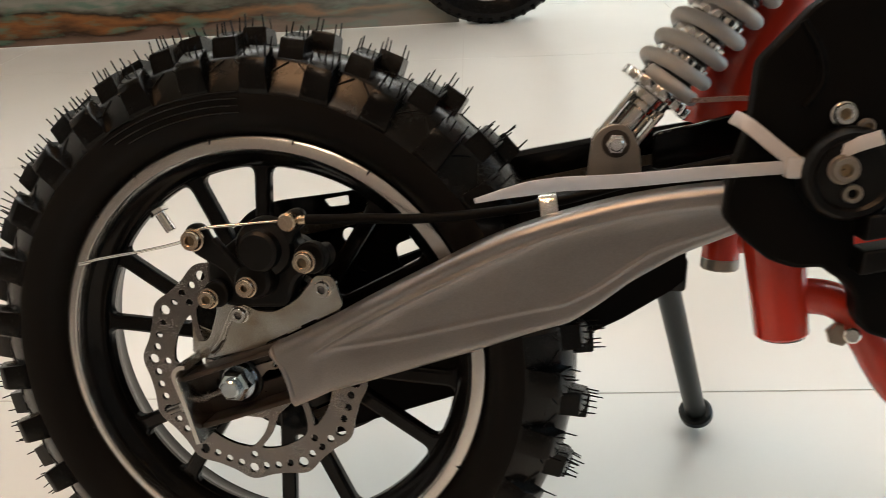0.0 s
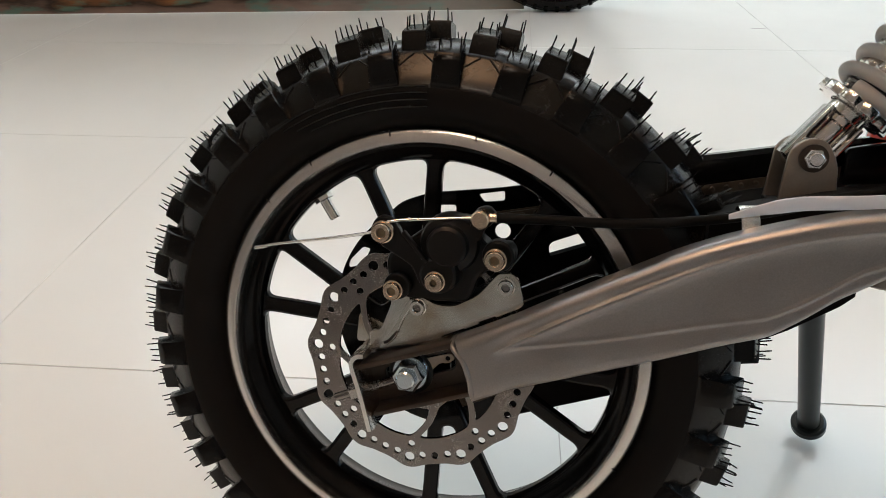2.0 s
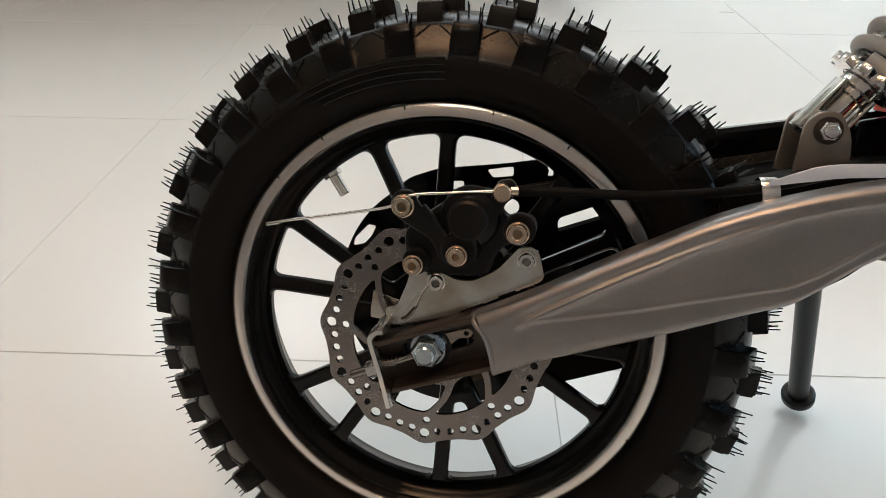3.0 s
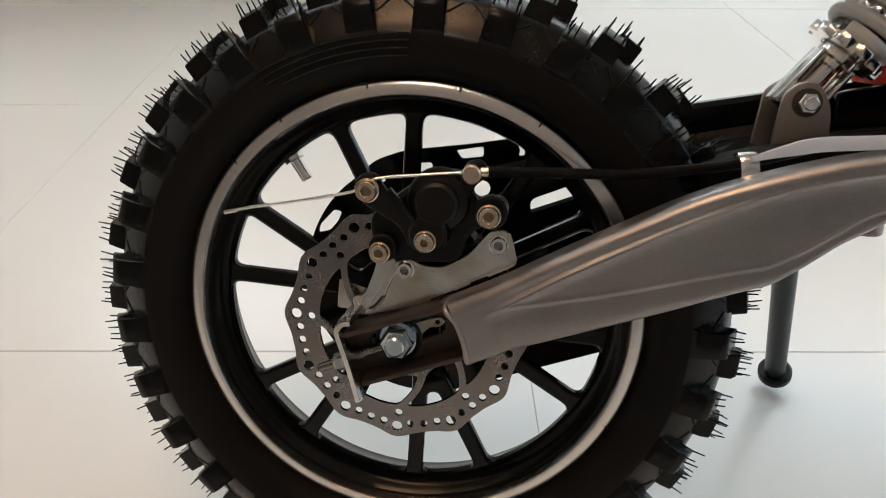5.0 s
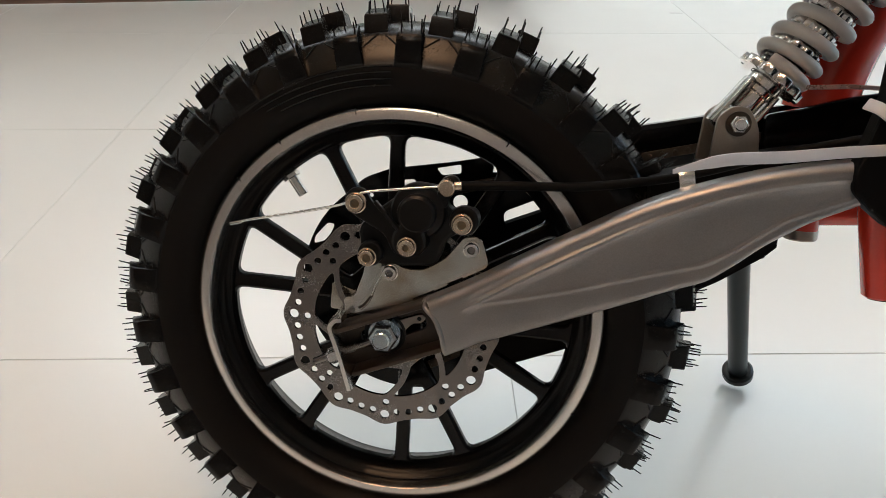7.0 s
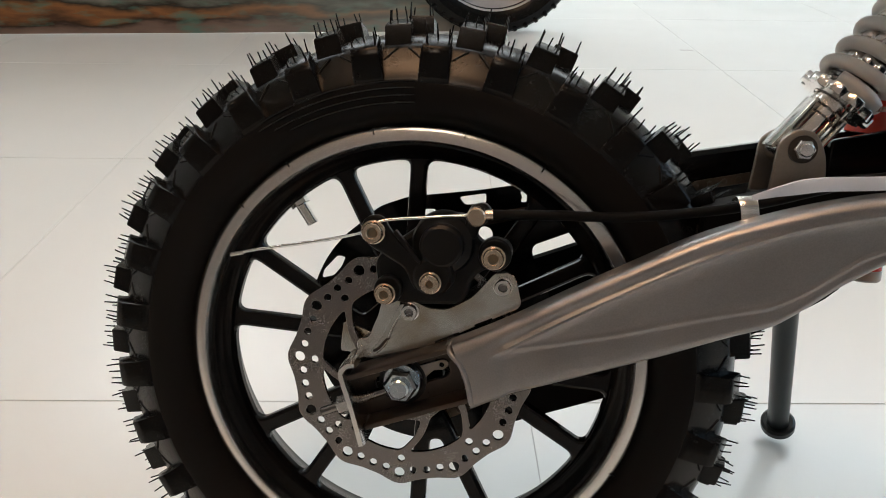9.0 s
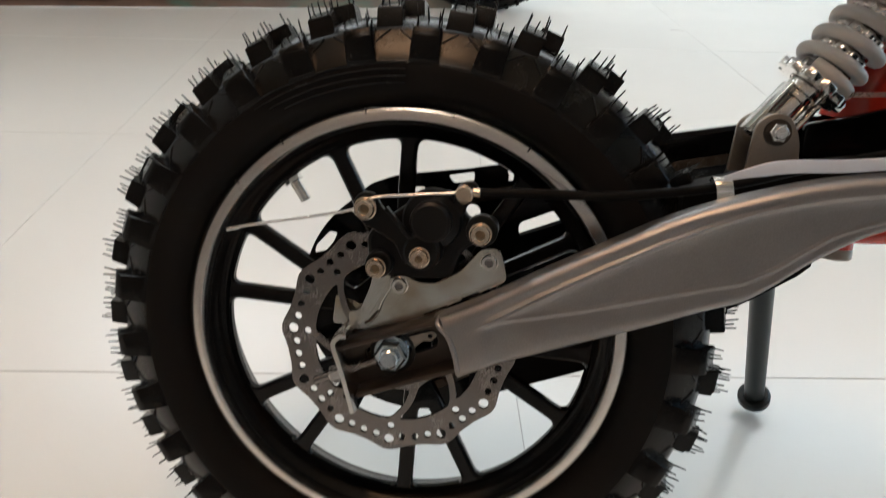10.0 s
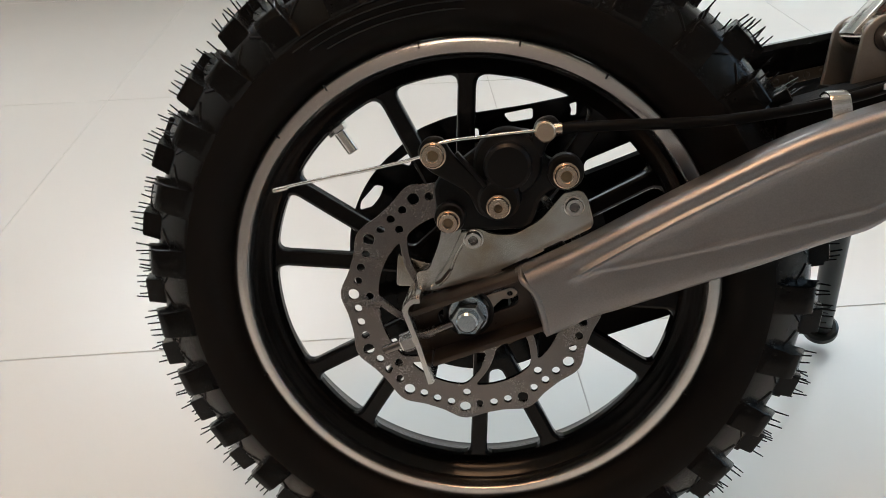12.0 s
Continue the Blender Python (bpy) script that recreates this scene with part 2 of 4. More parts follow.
def lathe(profile, n=96, a0=0.0, a1=360.0, closed=False, at=(0, 0, 0), turn=None, sharp=35):
    """Turns a profile of (radius, y) about the y axis; angles from +x towards +z. closed joins the last point to the first."""
    bm = bmesh.new()
    full = abs(a1 - a0) > 359.9
    rings = []
    for k in range(n if full else n + 1):
        a = radians(a0 + (a1 - a0) * k / n)
        rings.append([bm.verts.new((r * math.cos(a), y, r * math.sin(a))) for r, y in profile])
    m = len(profile)
    for k in range(n):
        p, q = rings[k], rings[(k + 1) % len(rings)]
        for j in range(m if closed else m - 1):
            f = [p[j], q[j], q[(j + 1) % m], p[(j + 1) % m]]
            try:
                bm.faces.new(f)
            except ValueError:
                pass
    if not full and closed:
        bm.faces.new(rings[0])
        bm.faces.new(rings[-1])
    bmesh.ops.remove_doubles(bm, verts=bm.verts, dist=1e-6)
    if turn:
        bm.transform(turn)
    bmesh.ops.translate(bm, verts=bm.verts, vec=at)
    return finish(bm, sharp)


def rod(p0, p1, r, n=20, bevel=0.0005, r1=None):
    """A solid bar from p0 to p1 with chamfered ends."""
    p0, p1 = Vector(p0), Vector(p1)
    d = p1 - p0
    length, r1 = d.length, r if r1 is None else r1
    prof = [(0, 0), (r - bevel, 0), (r, bevel), (r1, length - bevel), (r1 - bevel, length), (0, length)]
    turn = Matrix.Translation(p0) @ Vector((0, 1, 0)).rotation_difference(d).to_matrix().to_4x4()
    return lathe(prof, n, turn=turn)


def curve_mesh(loops, depth=0.0, extrude=0.0, bevel=0.0, fill=True, res=3, cyclic=True):
    data = bpy.data.curves.new("outline", "CURVE")
    data.dimensions = "2D" if fill else "3D"
    data.fill_mode = "BOTH" if fill else "FULL"
    data.extrude, data.bevel_depth, data.bevel_resolution, data.offset = extrude, bevel or depth, res, -bevel
    if not fill:
        data.use_fill_caps = True
    for loop in loops:
        s = data.splines.new("POLY")
        s.points.add(len(loop) - 1)
        for p, c in zip(s.points, loop):
            p.co = (*c, 0, 1) if len(c) == 2 else (*c, 1)
        s.use_cyclic_u = cyclic
    ob = bpy.data.objects.new("outline", data)
    me = bpy.data.meshes.new_from_object(ob)
    bpy.data.objects.remove(ob)
    bpy.data.curves.remove(data)
    return me


UPRIGHT = Matrix.Rotation(radians(90), 4, "X")


def plate(loops, y, thick, bevel=0.0004):
    """Flat sheet with holes: loops of (x, z), the first one outside; y is its middle."""
    me = curve_mesh(loops, extrude=thick / 2 - bevel, bevel=bevel, res=1)
    me.transform(Matrix.Translation((0, y, 0)) @ UPRIGHT)
    me.materials.clear()
    bm = bmesh.new()
    bm.from_mesh(me)
    bmesh.ops.remove_doubles(bm, verts=bm.verts, dist=1e-6)
    return finish(bm, 14)


def smooth_path(points, steps=6):
    """Catmull-Rom through the points."""
    p = [Vector(q) for q in points]
    p = [p[0] * 2 - p[1], *p, p[-1] * 2 - p[-2]]
    out = []
    for a, b, c, d in zip(p, p[1:], p[2:], p[3:]):
        for k in range(steps):
            t = k / steps
            out.append(0.5 * (2 * b + (c - a) * t + (2 * a - 5 * b + 4 * c - d) * t * t + (3 * b - a - 3 * c + d) * t**3))
    return [*out, p[-2]]


def tube(points, r, steps=6, res=3):
    me = curve_mesh([[tuple(v) for v in smooth_path(points, steps)]], depth=r, fill=False, res=res, cyclic=False)
    me.materials.clear()
    me.shade_smooth()
    return me


def circle(x, z, r, n=18):
    return [(x + r * math.cos(2 * math.pi * k / n), z + r * math.sin(2 * math.pi * k / n)) for k in range(n)]


def rounded(points, r, n=4):
    """A closed outline with its corners rounded; r for all or one per corner."""
    out, m = [], len(points)
    for k in range(m):
        a, b, c = Vector(points[k - 1]), Vector(points[k]), Vector(points[(k + 1) % m])
        rk = r[k] if isinstance(r, (list, tuple)) else r
        u, v = (a - b), (c - b)
        d = min(rk, u.length * 0.49, v.length * 0.49)
        p, q = b + u.normalized() * d, b + v.normalized() * d
        for j in range(n + 1):
            t = j / n
            out.append(tuple((1 - t) ** 2 * p + 2 * t * (1 - t) * b + t * t * q))
    return out


def strip(points, width, thick, lift=(0, 0, 1), steps=5):
    """A flat band swept along points; lift is its broad direction."""
    pts, up = smooth_path(points, steps), Vector(lift).normalized()
    bm, rows = bmesh.new(), []
    for k, p in enumerate(pts):
        t = (pts[min(k + 1, len(pts) - 1)] - pts[max(k - 1, 0)]).normalized()
        s = t.cross(up).normalized()
        w = (s.cross(t)).normalized()
        rows.append([bm.verts.new(p + w * a * width / 2 + s * b * thick / 2) for a, b in ((-1, -0.6), (-0.8, -1), (0.8, -1), (1, -0.6), (1, 0.6), (0.8, 1), (-0.8, 1), (-1, 0.6))])
    for p, q in zip(rows, rows[1:]):
        for j in range(8):
            bm.faces.new([p[j], q[j], q[(j + 1) % 8], p[(j + 1) % 8]])
    bm.faces.new(rows[0])
    bm.faces.new(rows[-1])
    return finish(bm)


def tapered_strip(points, width, thick, lift, tip=0.022):
    """A flat band whose first stretch narrows to a blunt point."""
    me = strip(points, width, thick, lift)
    a, b = Vector(points[0]), Vector(points[1])
    along = (b - a).normalized()
    for v in me.vertices:
        d = (v.co - a).dot(along)
        if d < tip:
            centre = a + along * d
            v.co = centre + (v.co - centre) * (0.35 + 0.65 * max(d, 0.0) / tip)
    return me


def loft(rows, caps=True):
    """Closed rings of equal length joined into one skin."""
    bm = bmesh.new()
    rings = [[bm.verts.new(p) for p in ring] for ring in rows]
    n = len(rows[0])
    for p, q in zip(rings, rings[1:]):
        for j in range(n):
            bm.faces.new([p[j], q[j], q[(j + 1) % n], p[(j + 1) % n]])
    if caps:
        bm.faces.new(rings[0])
        bm.faces.new(rings[-1])
    return finish(bm, 28)


def joined(*meshes):
    bm = bmesh.new()
    for me in meshes:
        bm.from_mesh(me)
    return finish(bm)


def root(name, m, label, category, kind="", group=""):
    ob = new(name)
    ob.matrix_world = m
    ob.empty_display_size = 0.05
    return tagged(ob, label, category, group, kind)


def part(name, mesh, mat, parent, label="", offset=(0, 0, 0)):
    mesh.materials.append(mat) if not mesh.materials else None
    ob = new(name, mesh)
    ob.parent = parent
    ob.location = offset
    return tagged(ob, label)


def thing(name, mesh, mat, label, category, kind="", group="", at=None):
    mesh.materials.append(mat) if not mesh.materials else None
    ob = new(name, mesh)
    if at is not None:
        ob.matrix_world = at
    return tagged(ob, label, category, group, kind)


# ---- room ----
GRID = pose(-0.608, 0.685, 0, 0, 0, 8.3)
X0, X1, Y0, Y1, H = -3.2, 3.6, -1.6, 5.0, 2.7
floor = thing("floor", box(X0, X1, Y0, Y1, -0.06, -0.0006), GROUT, "pale glazed floor tiles with thin dark joints", "floor", "structure")
thing("ceiling", box(X0, X1, Y0, Y1, H, H + 0.1), CEILING, "unseen plaster ceiling over the showroom, darkened to tan to reflect less", "ceiling", "structure")
thing("wall_west", box(X0 - 0.12, X0, Y0, Y1, 0, H), WALL, "plain pale painted wall", "wall", "structure")
# unseen closing wall, kept dark to limit front fill and reflections
thing("wall_south", box(X0, X1, Y0 - 0.12, Y0, 0, H), DIMWALL, "plain unseen wall coloured dull brown to dim the near side", "wall", "structure")
thing("wall_north", box(X0, X1, Y1, Y1 + 0.12, 0, H), WALL, "plain pale painted wall", "wall", "structure")
wall = [[(Y0, 0), (Y1, 0), (Y1, H), (Y0, H)], [(-0.3, 0.3), (2.7, 0.3), (2.7, 2.5), (-0.3, 2.5)]]
east = plate(wall, 0, 0.12)
east.transform(pose(X1 + 0.06, 0, 0, 0, 0, 90))
thing("wall_east", east, WALL, "pale wall with a wide shopfront opening", "wall", "structure")
shop = root("window_1", pose(X1 + 0.06, 1.2, 0.3, 0, 0, 90), "wide shopfront window with slim pale frame", "window", "structure")
part("window_frame", plate([[(-1.5, 0), (1.5, 0), (1.5, 2.2), (-1.5, 2.2)], [(-1.44, 0.06), (-0.03, 0.06), (-0.03, 2.14), (-1.44, 2.14)], [(0.03, 0.06), (1.44, 0.06), (1.44, 2.14), (0.03, 2.14)]], 0, 0.06), FRAME, shop)

for x0, x1 in ((-1.44, -0.03), (0.03, 1.44)):
    part("pane", box(x0, x1, -0.004, 0.004, 0.06, 2.14), GLASS, shop).visible_shadow = False


def ceiling_lamp(x, y, w, d, mat, label, group=""):
    ob = root("ceiling_lamp", pose(x, y, H), label, "lamp", group=group)
    a, b = w / 2 + 0.03, d / 2 + 0.03
    part("frame", plate([[(-a, -b), (a, -b), (a, b), (-a, b)], [(0.03 - a, 0.03 - b), (a - 0.03, 0.03 - b), (a - 0.03, b - 0.03), (0.03 - a, b - 0.03)]], 0, 0.03), FRAME, ob).matrix_local = pose(0, 0, -0.015, -90)
    part("diffuser", box(-w / 2, w / 2, -d / 2, d / 2, -0.02, -0.004), mat, ob)
    return ob


ceiling_lamp(-0.40, -0.42, 1.05, 0.68, LAMP, "broad warm ceiling lamp with a plain rim", "warm ceiling lamps")
ceiling_lamp(-0.32, -1.42, 0.55, 0.22, PALE_LAMP, "narrow warm ceiling lamp with a plain rim", "warm ceiling lamps")
for x in (-2.0, 0.0, 2.0):
    ceiling_lamp(x, 1.1, 1.2, 0.6, SOFT_PANEL, "long soft white ceiling light panel", "ceiling light panels")
    ceiling_lamp(x, 3.3, 1.7, 1.2, PANEL, "large white ceiling light panel", "ceiling light panels")

# printed backdrop standing on the floor behind
banner = root("backdrop_banner", pose(-1.75, 1.385, 0, 0, 0, 12.8), "printed landscape banner in brown, green and grey-blue", "banner")
part("print", box(0, 1.62, 0, 0.006, 0.002, 0.8, 0.001), PRINT, banner)
part("rail", rod((0, 0.003, 0.81), (1.62, 0.003, 0.81), 0.012), FRAME, banner)


# ---- parked motorcycle behind ----
def parked_motorcycle():
    r = 0.245
    m = pose(-0.085, 1.765, 0, 0, 0, 12)
    ob = root("parked_motorcycle", m, "parked motorcycle with black tyre and grey rim", "motorcycle")
    up = (0, 0, r)
    tyre = part("tyre", lathe([(r - 0.07, -0.03), (r - 0.055, -0.042), (r - 0.03, -0.048), (r - 0.008, -0.038), (r - 0.006, -0.028), (r, -0.022), (r + 0.001, 0), (r, 0.022), (r - 0.008, 0.038), (r - 0.03, 0.048), (r - 0.055, 0.042), (r - 0.07, 0.03)], 96, closed=True), KNOB, ob, "black road tyre", up)
    lug = box(-0.005, 0.005, -0.044, -0.030, -0.012, 0.001, 0.0015)
    lug.materials.append(KNOB)
    for k in range(48):
        a = 2 * math.pi * k / 48
        o = part("tread_lug", lug, KNOB, tyre)
        o.matrix_local = Matrix.Rotation(-a, 4, "Y") @ pose(r - 0.003, 0, 0, 0, 90, 0)
    rim = part("rim", lathe([(r - 0.068, -0.034), (r - 0.062, -0.036), (r - 0.060, -0.030), (r - 0.075, -0.022), (r - 0.09, -0.02), (r - 0.09, 0.02), (r - 0.06, 0.03), (r - 0.07, 0.036)], 96, closed=True), GREYRIM, ob, "grey painted rim", up)
    part("inner_ring", lathe([(r - 0.112, -0.026), (r - 0.104, -0.03), (r - 0.098, -0.024), (r - 0.098, 0.01), (r - 0.112, 0.01)], 72, closed=True), GREYRIM, rim)
    part("hub", lathe([(0, -0.05), (0.03, -0.05), (0.04, -0.03), (0.04, 0.03), (0.03, 0.05), (0, 0.05)], 40), GREYRIM, rim)
    for k in range(6):
        a = k * math.pi / 3
        part("spoke", rod((0.035 * math.cos(a), 0, 0.035 * math.sin(a)), ((r - 0.1) * math.cos(a), 0, (r - 0.1) * math.sin(a)), 0.012), GREYRIM, rim)
    part("mud_flap", box(-0.30, -0.205, -0.03, 0.05, 0.105, 0.30, 0.006), PLASTIC, ob, "black plastic mud flap")
    part("stand_foot", rod((-0.25, -0.04, 0.185), (-0.17, 0.03, 0.24), 0.012), CHROME, ob)
    part("fork_leg", rod((0.01, -0.075, r), (0.10, -0.075, 0.75), 0.02), BLACK, ob)
    part("fork_leg", rod((0.01, 0.075, r), (0.10, 0.075, 0.75), 0.02), BLACK, ob)
    part("axle", rod((0, -0.09, r), (0, 0.09, r), 0.01), CHROME, ob)


parked_motorcycle()

# ---- dirt bike ----
LEAN, AXLE, RB = -17.13, 0.1859, 0.19
bike = root("dirt_bike", pose(0, 0, AXLE, LEAN) @ pose(0, 0, -RB), "new small dirt bike leaning on its side stand", "motorcycle")
UP = (0, 0, RB)


def bpart(name, mesh, mat, label=""):
    return part(name, mesh, mat, bike, label, UP)


def polar(r, a):
    return (r * math.cos(radians(a)), r * math.sin(radians(a)))


# tyre
half = [(0.1334, 0.0185), (0.1348, 0.0228), (0.1380, 0.0286), (0.1420, 0.0318), (0.1470, 0.0332), (0.1530, 0.0338), (0.1562, 0.0336), (0.1585, 0.0328), (0.1640, 0.0300), (0.1692, 0.0268), (0.1738, 0.0236), (0.1760, 0.0222), (0.1812, 0.0130), (0.1838, 0.0)]
profile = [(r, -y) for r, y in half] + [(r, y) for r, y in half[-2::-1]]
inner = [(0.1334, 0.017), (0.150, 0.026), (0.168, 0.0), (0.150, -0.026), (0.1334, -0.017)]
carcass = lathe(profile + inner, 144, closed=True)
carcass.materials.append(RUBBER)
carcass.materials.append(SIDEWALL)
for f in carcass.polygons:
    f.material_index = 1 if math.hypot(f.center.x, f.center.z) < 0.1560 else 0
tyre = bpart("tyre", carcass, RUBBER, "black knobbly tyre with moulding hairs")
for k, (r, y) in enumerate(((0.1572, -0.0334), (0.1537, -0.0338), (0.1499, -0.0335), (0.1461, -0.0330))):
    part("sidewall_ridge", lathe([(r - 0.0008, y + 0.002), (r - 0.0005, y - 0.0009), (r + 0.0002, y - 0.0012), (r + 0.0010, y + 0.002)], 60, 91.5, 128 - 3 * k, closed=True), RUBBER, tyre)


def knob(seed, width, section, hairs):
    """One tread block: a section of (radial, sideways) swept over its width, with moulding hairs on top."""
    rng = random.Random(seed)
    bm = bmesh.new()
    rows = []
    for s, shrink in ((-1, 0), (1, 0)):
        row = []
        for r, y in section:
            w = width / 2 * (1.0 - 0.10 * (r - section[0][0]) / 0.02)
            row.append(bm.verts.new((r, y, s * w)))
        rows.append(row)
    n = len(section)
    for j in range(n):
        bm.faces.new([rows[0][j], rows[1][j], rows[1][(j + 1) % n], rows[0][(j + 1) % n]])
    bm.faces.new(rows[0])
    bm.faces.new(rows[1])
    bmesh.ops.bevel(bm, geom=[e for e in bm.edges if min(v.co.x for v in e.verts) > section[0][0] + 0.003], offset=0.0011, segments=2, profile=0.5, affect="EDGES")
    tops = sorted(section)[-2:]
    for k in range(hairs):
        f = (0.15, 0.85, 0.2, 0.8, 0.5)[k % 5] + rng.uniform(-0.08, 0.08)
        y = tops[0][1] + (tops[1][1] - tops[0][1]) * f
        r = tops[0][0] + (tops[1][0] - tops[0][0]) * f - 0.0008
        z = ((-0.36, 0.36, 0.34, -0.34, 0.02)[k % 5] + rng.uniform(-0.06, 0.06)) * width
        long, dy, dz = rng.uniform(0.0055, 0.0088), rng.uniform(-0.15, 0.15), rng.uniform(-0.15, 0.15)
        ring = []
        for a in range(5):
            u, v = 0.00055 * math.cos(a * 1.2566), 0.00055 * math.sin(a * 1.2566)
            ring.append((bm.verts.new((r, y + u, z + v)), bm.verts.new((r + long, y + u * 0.7 + dy * long, z + v * 0.7 + dz * long))))
        for a in range(5):
            p, q = ring[a], ring[(a + 1) % 5]
            bm.faces.new([p[0], q[0], q[1], p[1]])
        bm.faces.new([p[1] for p in ring])
    return finish(bm, 30)


SHOULDER = [(0.1545, -0.0325), (0.1580, -0.0350), (0.1705, -0.0366), (0.1752, -0.0350), (0.1822, -0.0232), (0.1720, -0.0220)]
CENTRE = [(0.1745, -0.0222), (0.1872, -0.0204), (0.1912, -0.0072), (0.1790, -0.0056)]
FAR_CENTRE = [(0.1790, 0.0150), (0.1922, 0.0136), (0.1936, 0.0002), (0.1800, -0.0012)]


def mirrored(section):
    return [(r, -y) for r, y in reversed(section)]


PITCH, COUNT = 360 / 29, 29
blocks = []
for section, width, first, hairs in ((SHOULDER, 0.0166, 88.0, 5), (CENTRE, 0.0146, 95.2, 5), (FAR_CENTRE, 0.0152, 92.3, 4), (mirrored(SHOULDER), 0.0165, 88.0, 3)):
    blocks.append(([knob(7 * s + round(first), width, section, hairs) for s in range(5)], first))
for row, (meshes, first) in enumerate(blocks):
    skin = KNOB
    for me in meshes:
        me.materials.append(skin)
    for k in range(COUNT):
        a = first + PITCH * k
        o = part("tread_knob", meshes[(k * 3) % 5], skin, tyre)
        o.matrix_local = Matrix.Rotation(-radians(a), 4, "Y")

# moulded vee lines on the carcass between shoulder and centre blocks
vee = tube([(r * math.cos(a), y, r * math.sin(a)) for a, y, r in ((0.048, -0.0274, 0.1684), (0.068, -0.0256, 0.1712), (0.092, -0.0234, 0.1744))], 0.0005, 4, 1)
vee2 = tube([(r * math.cos(a), y, r * math.sin(a)) for a, y, r in ((0.168, -0.0274, 0.1684), (0.148, -0.0256, 0.1712), (0.124, -0.0234, 0.1744))], 0.0005, 4, 1)
for me in (vee, vee2):
    me.materials.append(SIDEWALL)
    for k in range(COUNT):
        part("moulded_line", me, SIDEWALL, tyre).matrix_local = Matrix.Rotation(-radians(88.0 + PITCH * k), 4, "Y")

# wheel
rim = bpart("rim", lathe([(0.1333, -0.0200), (0.1333, -0.0224), (0.1329, -0.0232), (0.1321, -0.02368), (0.1308, -0.02412), (0.1294, -0.02446), (0.1280, -0.02466), (0.1266, -0.02472), (0.1257, -0.02462), (0.1250, -0.0238), (0.1244, -0.0218), (0.1241, -0.0185), (0.1250, -0.0170), (0.1258, 0.0180), (0.1252, 0.0226), (0.1262, 0.0236), (0.1328, 0.0238), (0.1330, 0.0215)], 180, closed=True, sharp=32), RIM, "silver machined wheel rim")
part("barrel", lathe([(0.1252, -0.0178), (0.1226, -0.0174), (0.1198, -0.0142), (0.1158, -0.0110), (0.1146, -0.0085), (0.1150, 0.0010), (0.1180, 0.0060), (0.1225, 0.0130), (0.1243, 0.0216), (0.1256, 0.0222)], 144, closed=True), BLACK, rim, "gloss black wheel barrel")
for a in (80.0, 102.0, 125.0, 60.0, 141.0, 205.0, 239.0, 262.0, 300.0, 334.0, 17.0):
    o = part("casting_tick", box(-0.0005, 0.0005, -0.0005, 0.0012, 0.1300, 0.1336, 0.0001), BLACK, rim)
    o.matrix_local = pose(0, -0.0238, 0) @ Matrix.Rotation(-radians(a - 90), 4, "Y")


def spider_loops():
    """Six pairs of spokes: a narrow pocket inside each pair, a wide one between pairs."""
    loops = [[polar(0.1215, 5 * k) for k in range(72)]]
    edge, hub, w = 0.1143, 0.036, 0.0051
    for k in range(6):
        mid = 103.4 + 60 * k
        bi = Vector(polar(1, mid)), Vector(polar(1, mid + 90))

        def off(s, side):
            return 0.272 * (s - 0.0265) + side * w * 1.04

        o1 = off(0.111, -1)
        narrow = [(0.058, off(0.058, -1)), (math.sqrt(edge**2 - o1**2), o1), (edge, 0), (math.sqrt(edge**2 - o1**2), -o1), (0.058, -off(0.058, -1))]
        loops.append([tuple(bi[0] * s + bi[1] * o) for s, o in rounded(narrow, [0.003, 0.006, 0.01, 0.006, 0.003])])
        o2 = off(0.107, 1)
        p_out, p_in = Vector((math.sqrt(edge**2 - o2**2), o2)), Vector((hub * 1.05, off(hub * 1.05, 1)))
        left = [bi[0] * p_in.x + bi[1] * p_in.y, bi[0] * p_out.x + bi[1] * p_out.y]
        nb = Vector(polar(1, mid + 60)), Vector(polar(1, mid + 150))
        right = [nb[0] * p_out.x - nb[1] * p_out.y, nb[0] * p_in.x - nb[1] * p_in.y]
        a0, a1 = math.degrees(math.atan2(left[1].y, left[1].x)), math.degrees(math.atan2(right[0].y, right[0].x))
        a1 += 360 if a1 < a0 else 0
        arc = [polar(edge, a0 + (a1 - a0) * t) for t in (0.33, 0.67)]
        wide = [tuple(left[0]), tuple(left[1]), *arc, tuple(right[0]), tuple(right[1])]
        loops.append(rounded(wide, [0.004, 0.007, 0.02, 0.02, 0.007, 0.004]))
    return loops


part("spoke_casting", plate(spider_loops(), -0.0038, 0.0080, 0.0020), BLACK, rim, "gloss black paired cast spokes")
part("hub", lathe([(0.010, -0.030), (0.024, -0.030), (0.026, -0.028), (0.026, -0.012), (0.034, -0.009), (0.034, 0.009), (0.026, 0.012), (0.026, 0.036), (0.010, 0.036)], 60, closed=True), BLACK, rim)
v0 = Vector((-0.0785, -0.003, 0.0885))
valve = bpart("tyre_valve", rod(v0, v0 + Vector((0.0122, -0.0015, -0.0168)), 0.0033), ZINC, "bare metal tyre valve stem")
part("valve_nut", rod(v0 + Vector((0.0026, -0.0002, -0.0036)), v0 + Vector((0.0046, -0.0004, -0.0064)), 0.0058, 6), ZINC, valve)

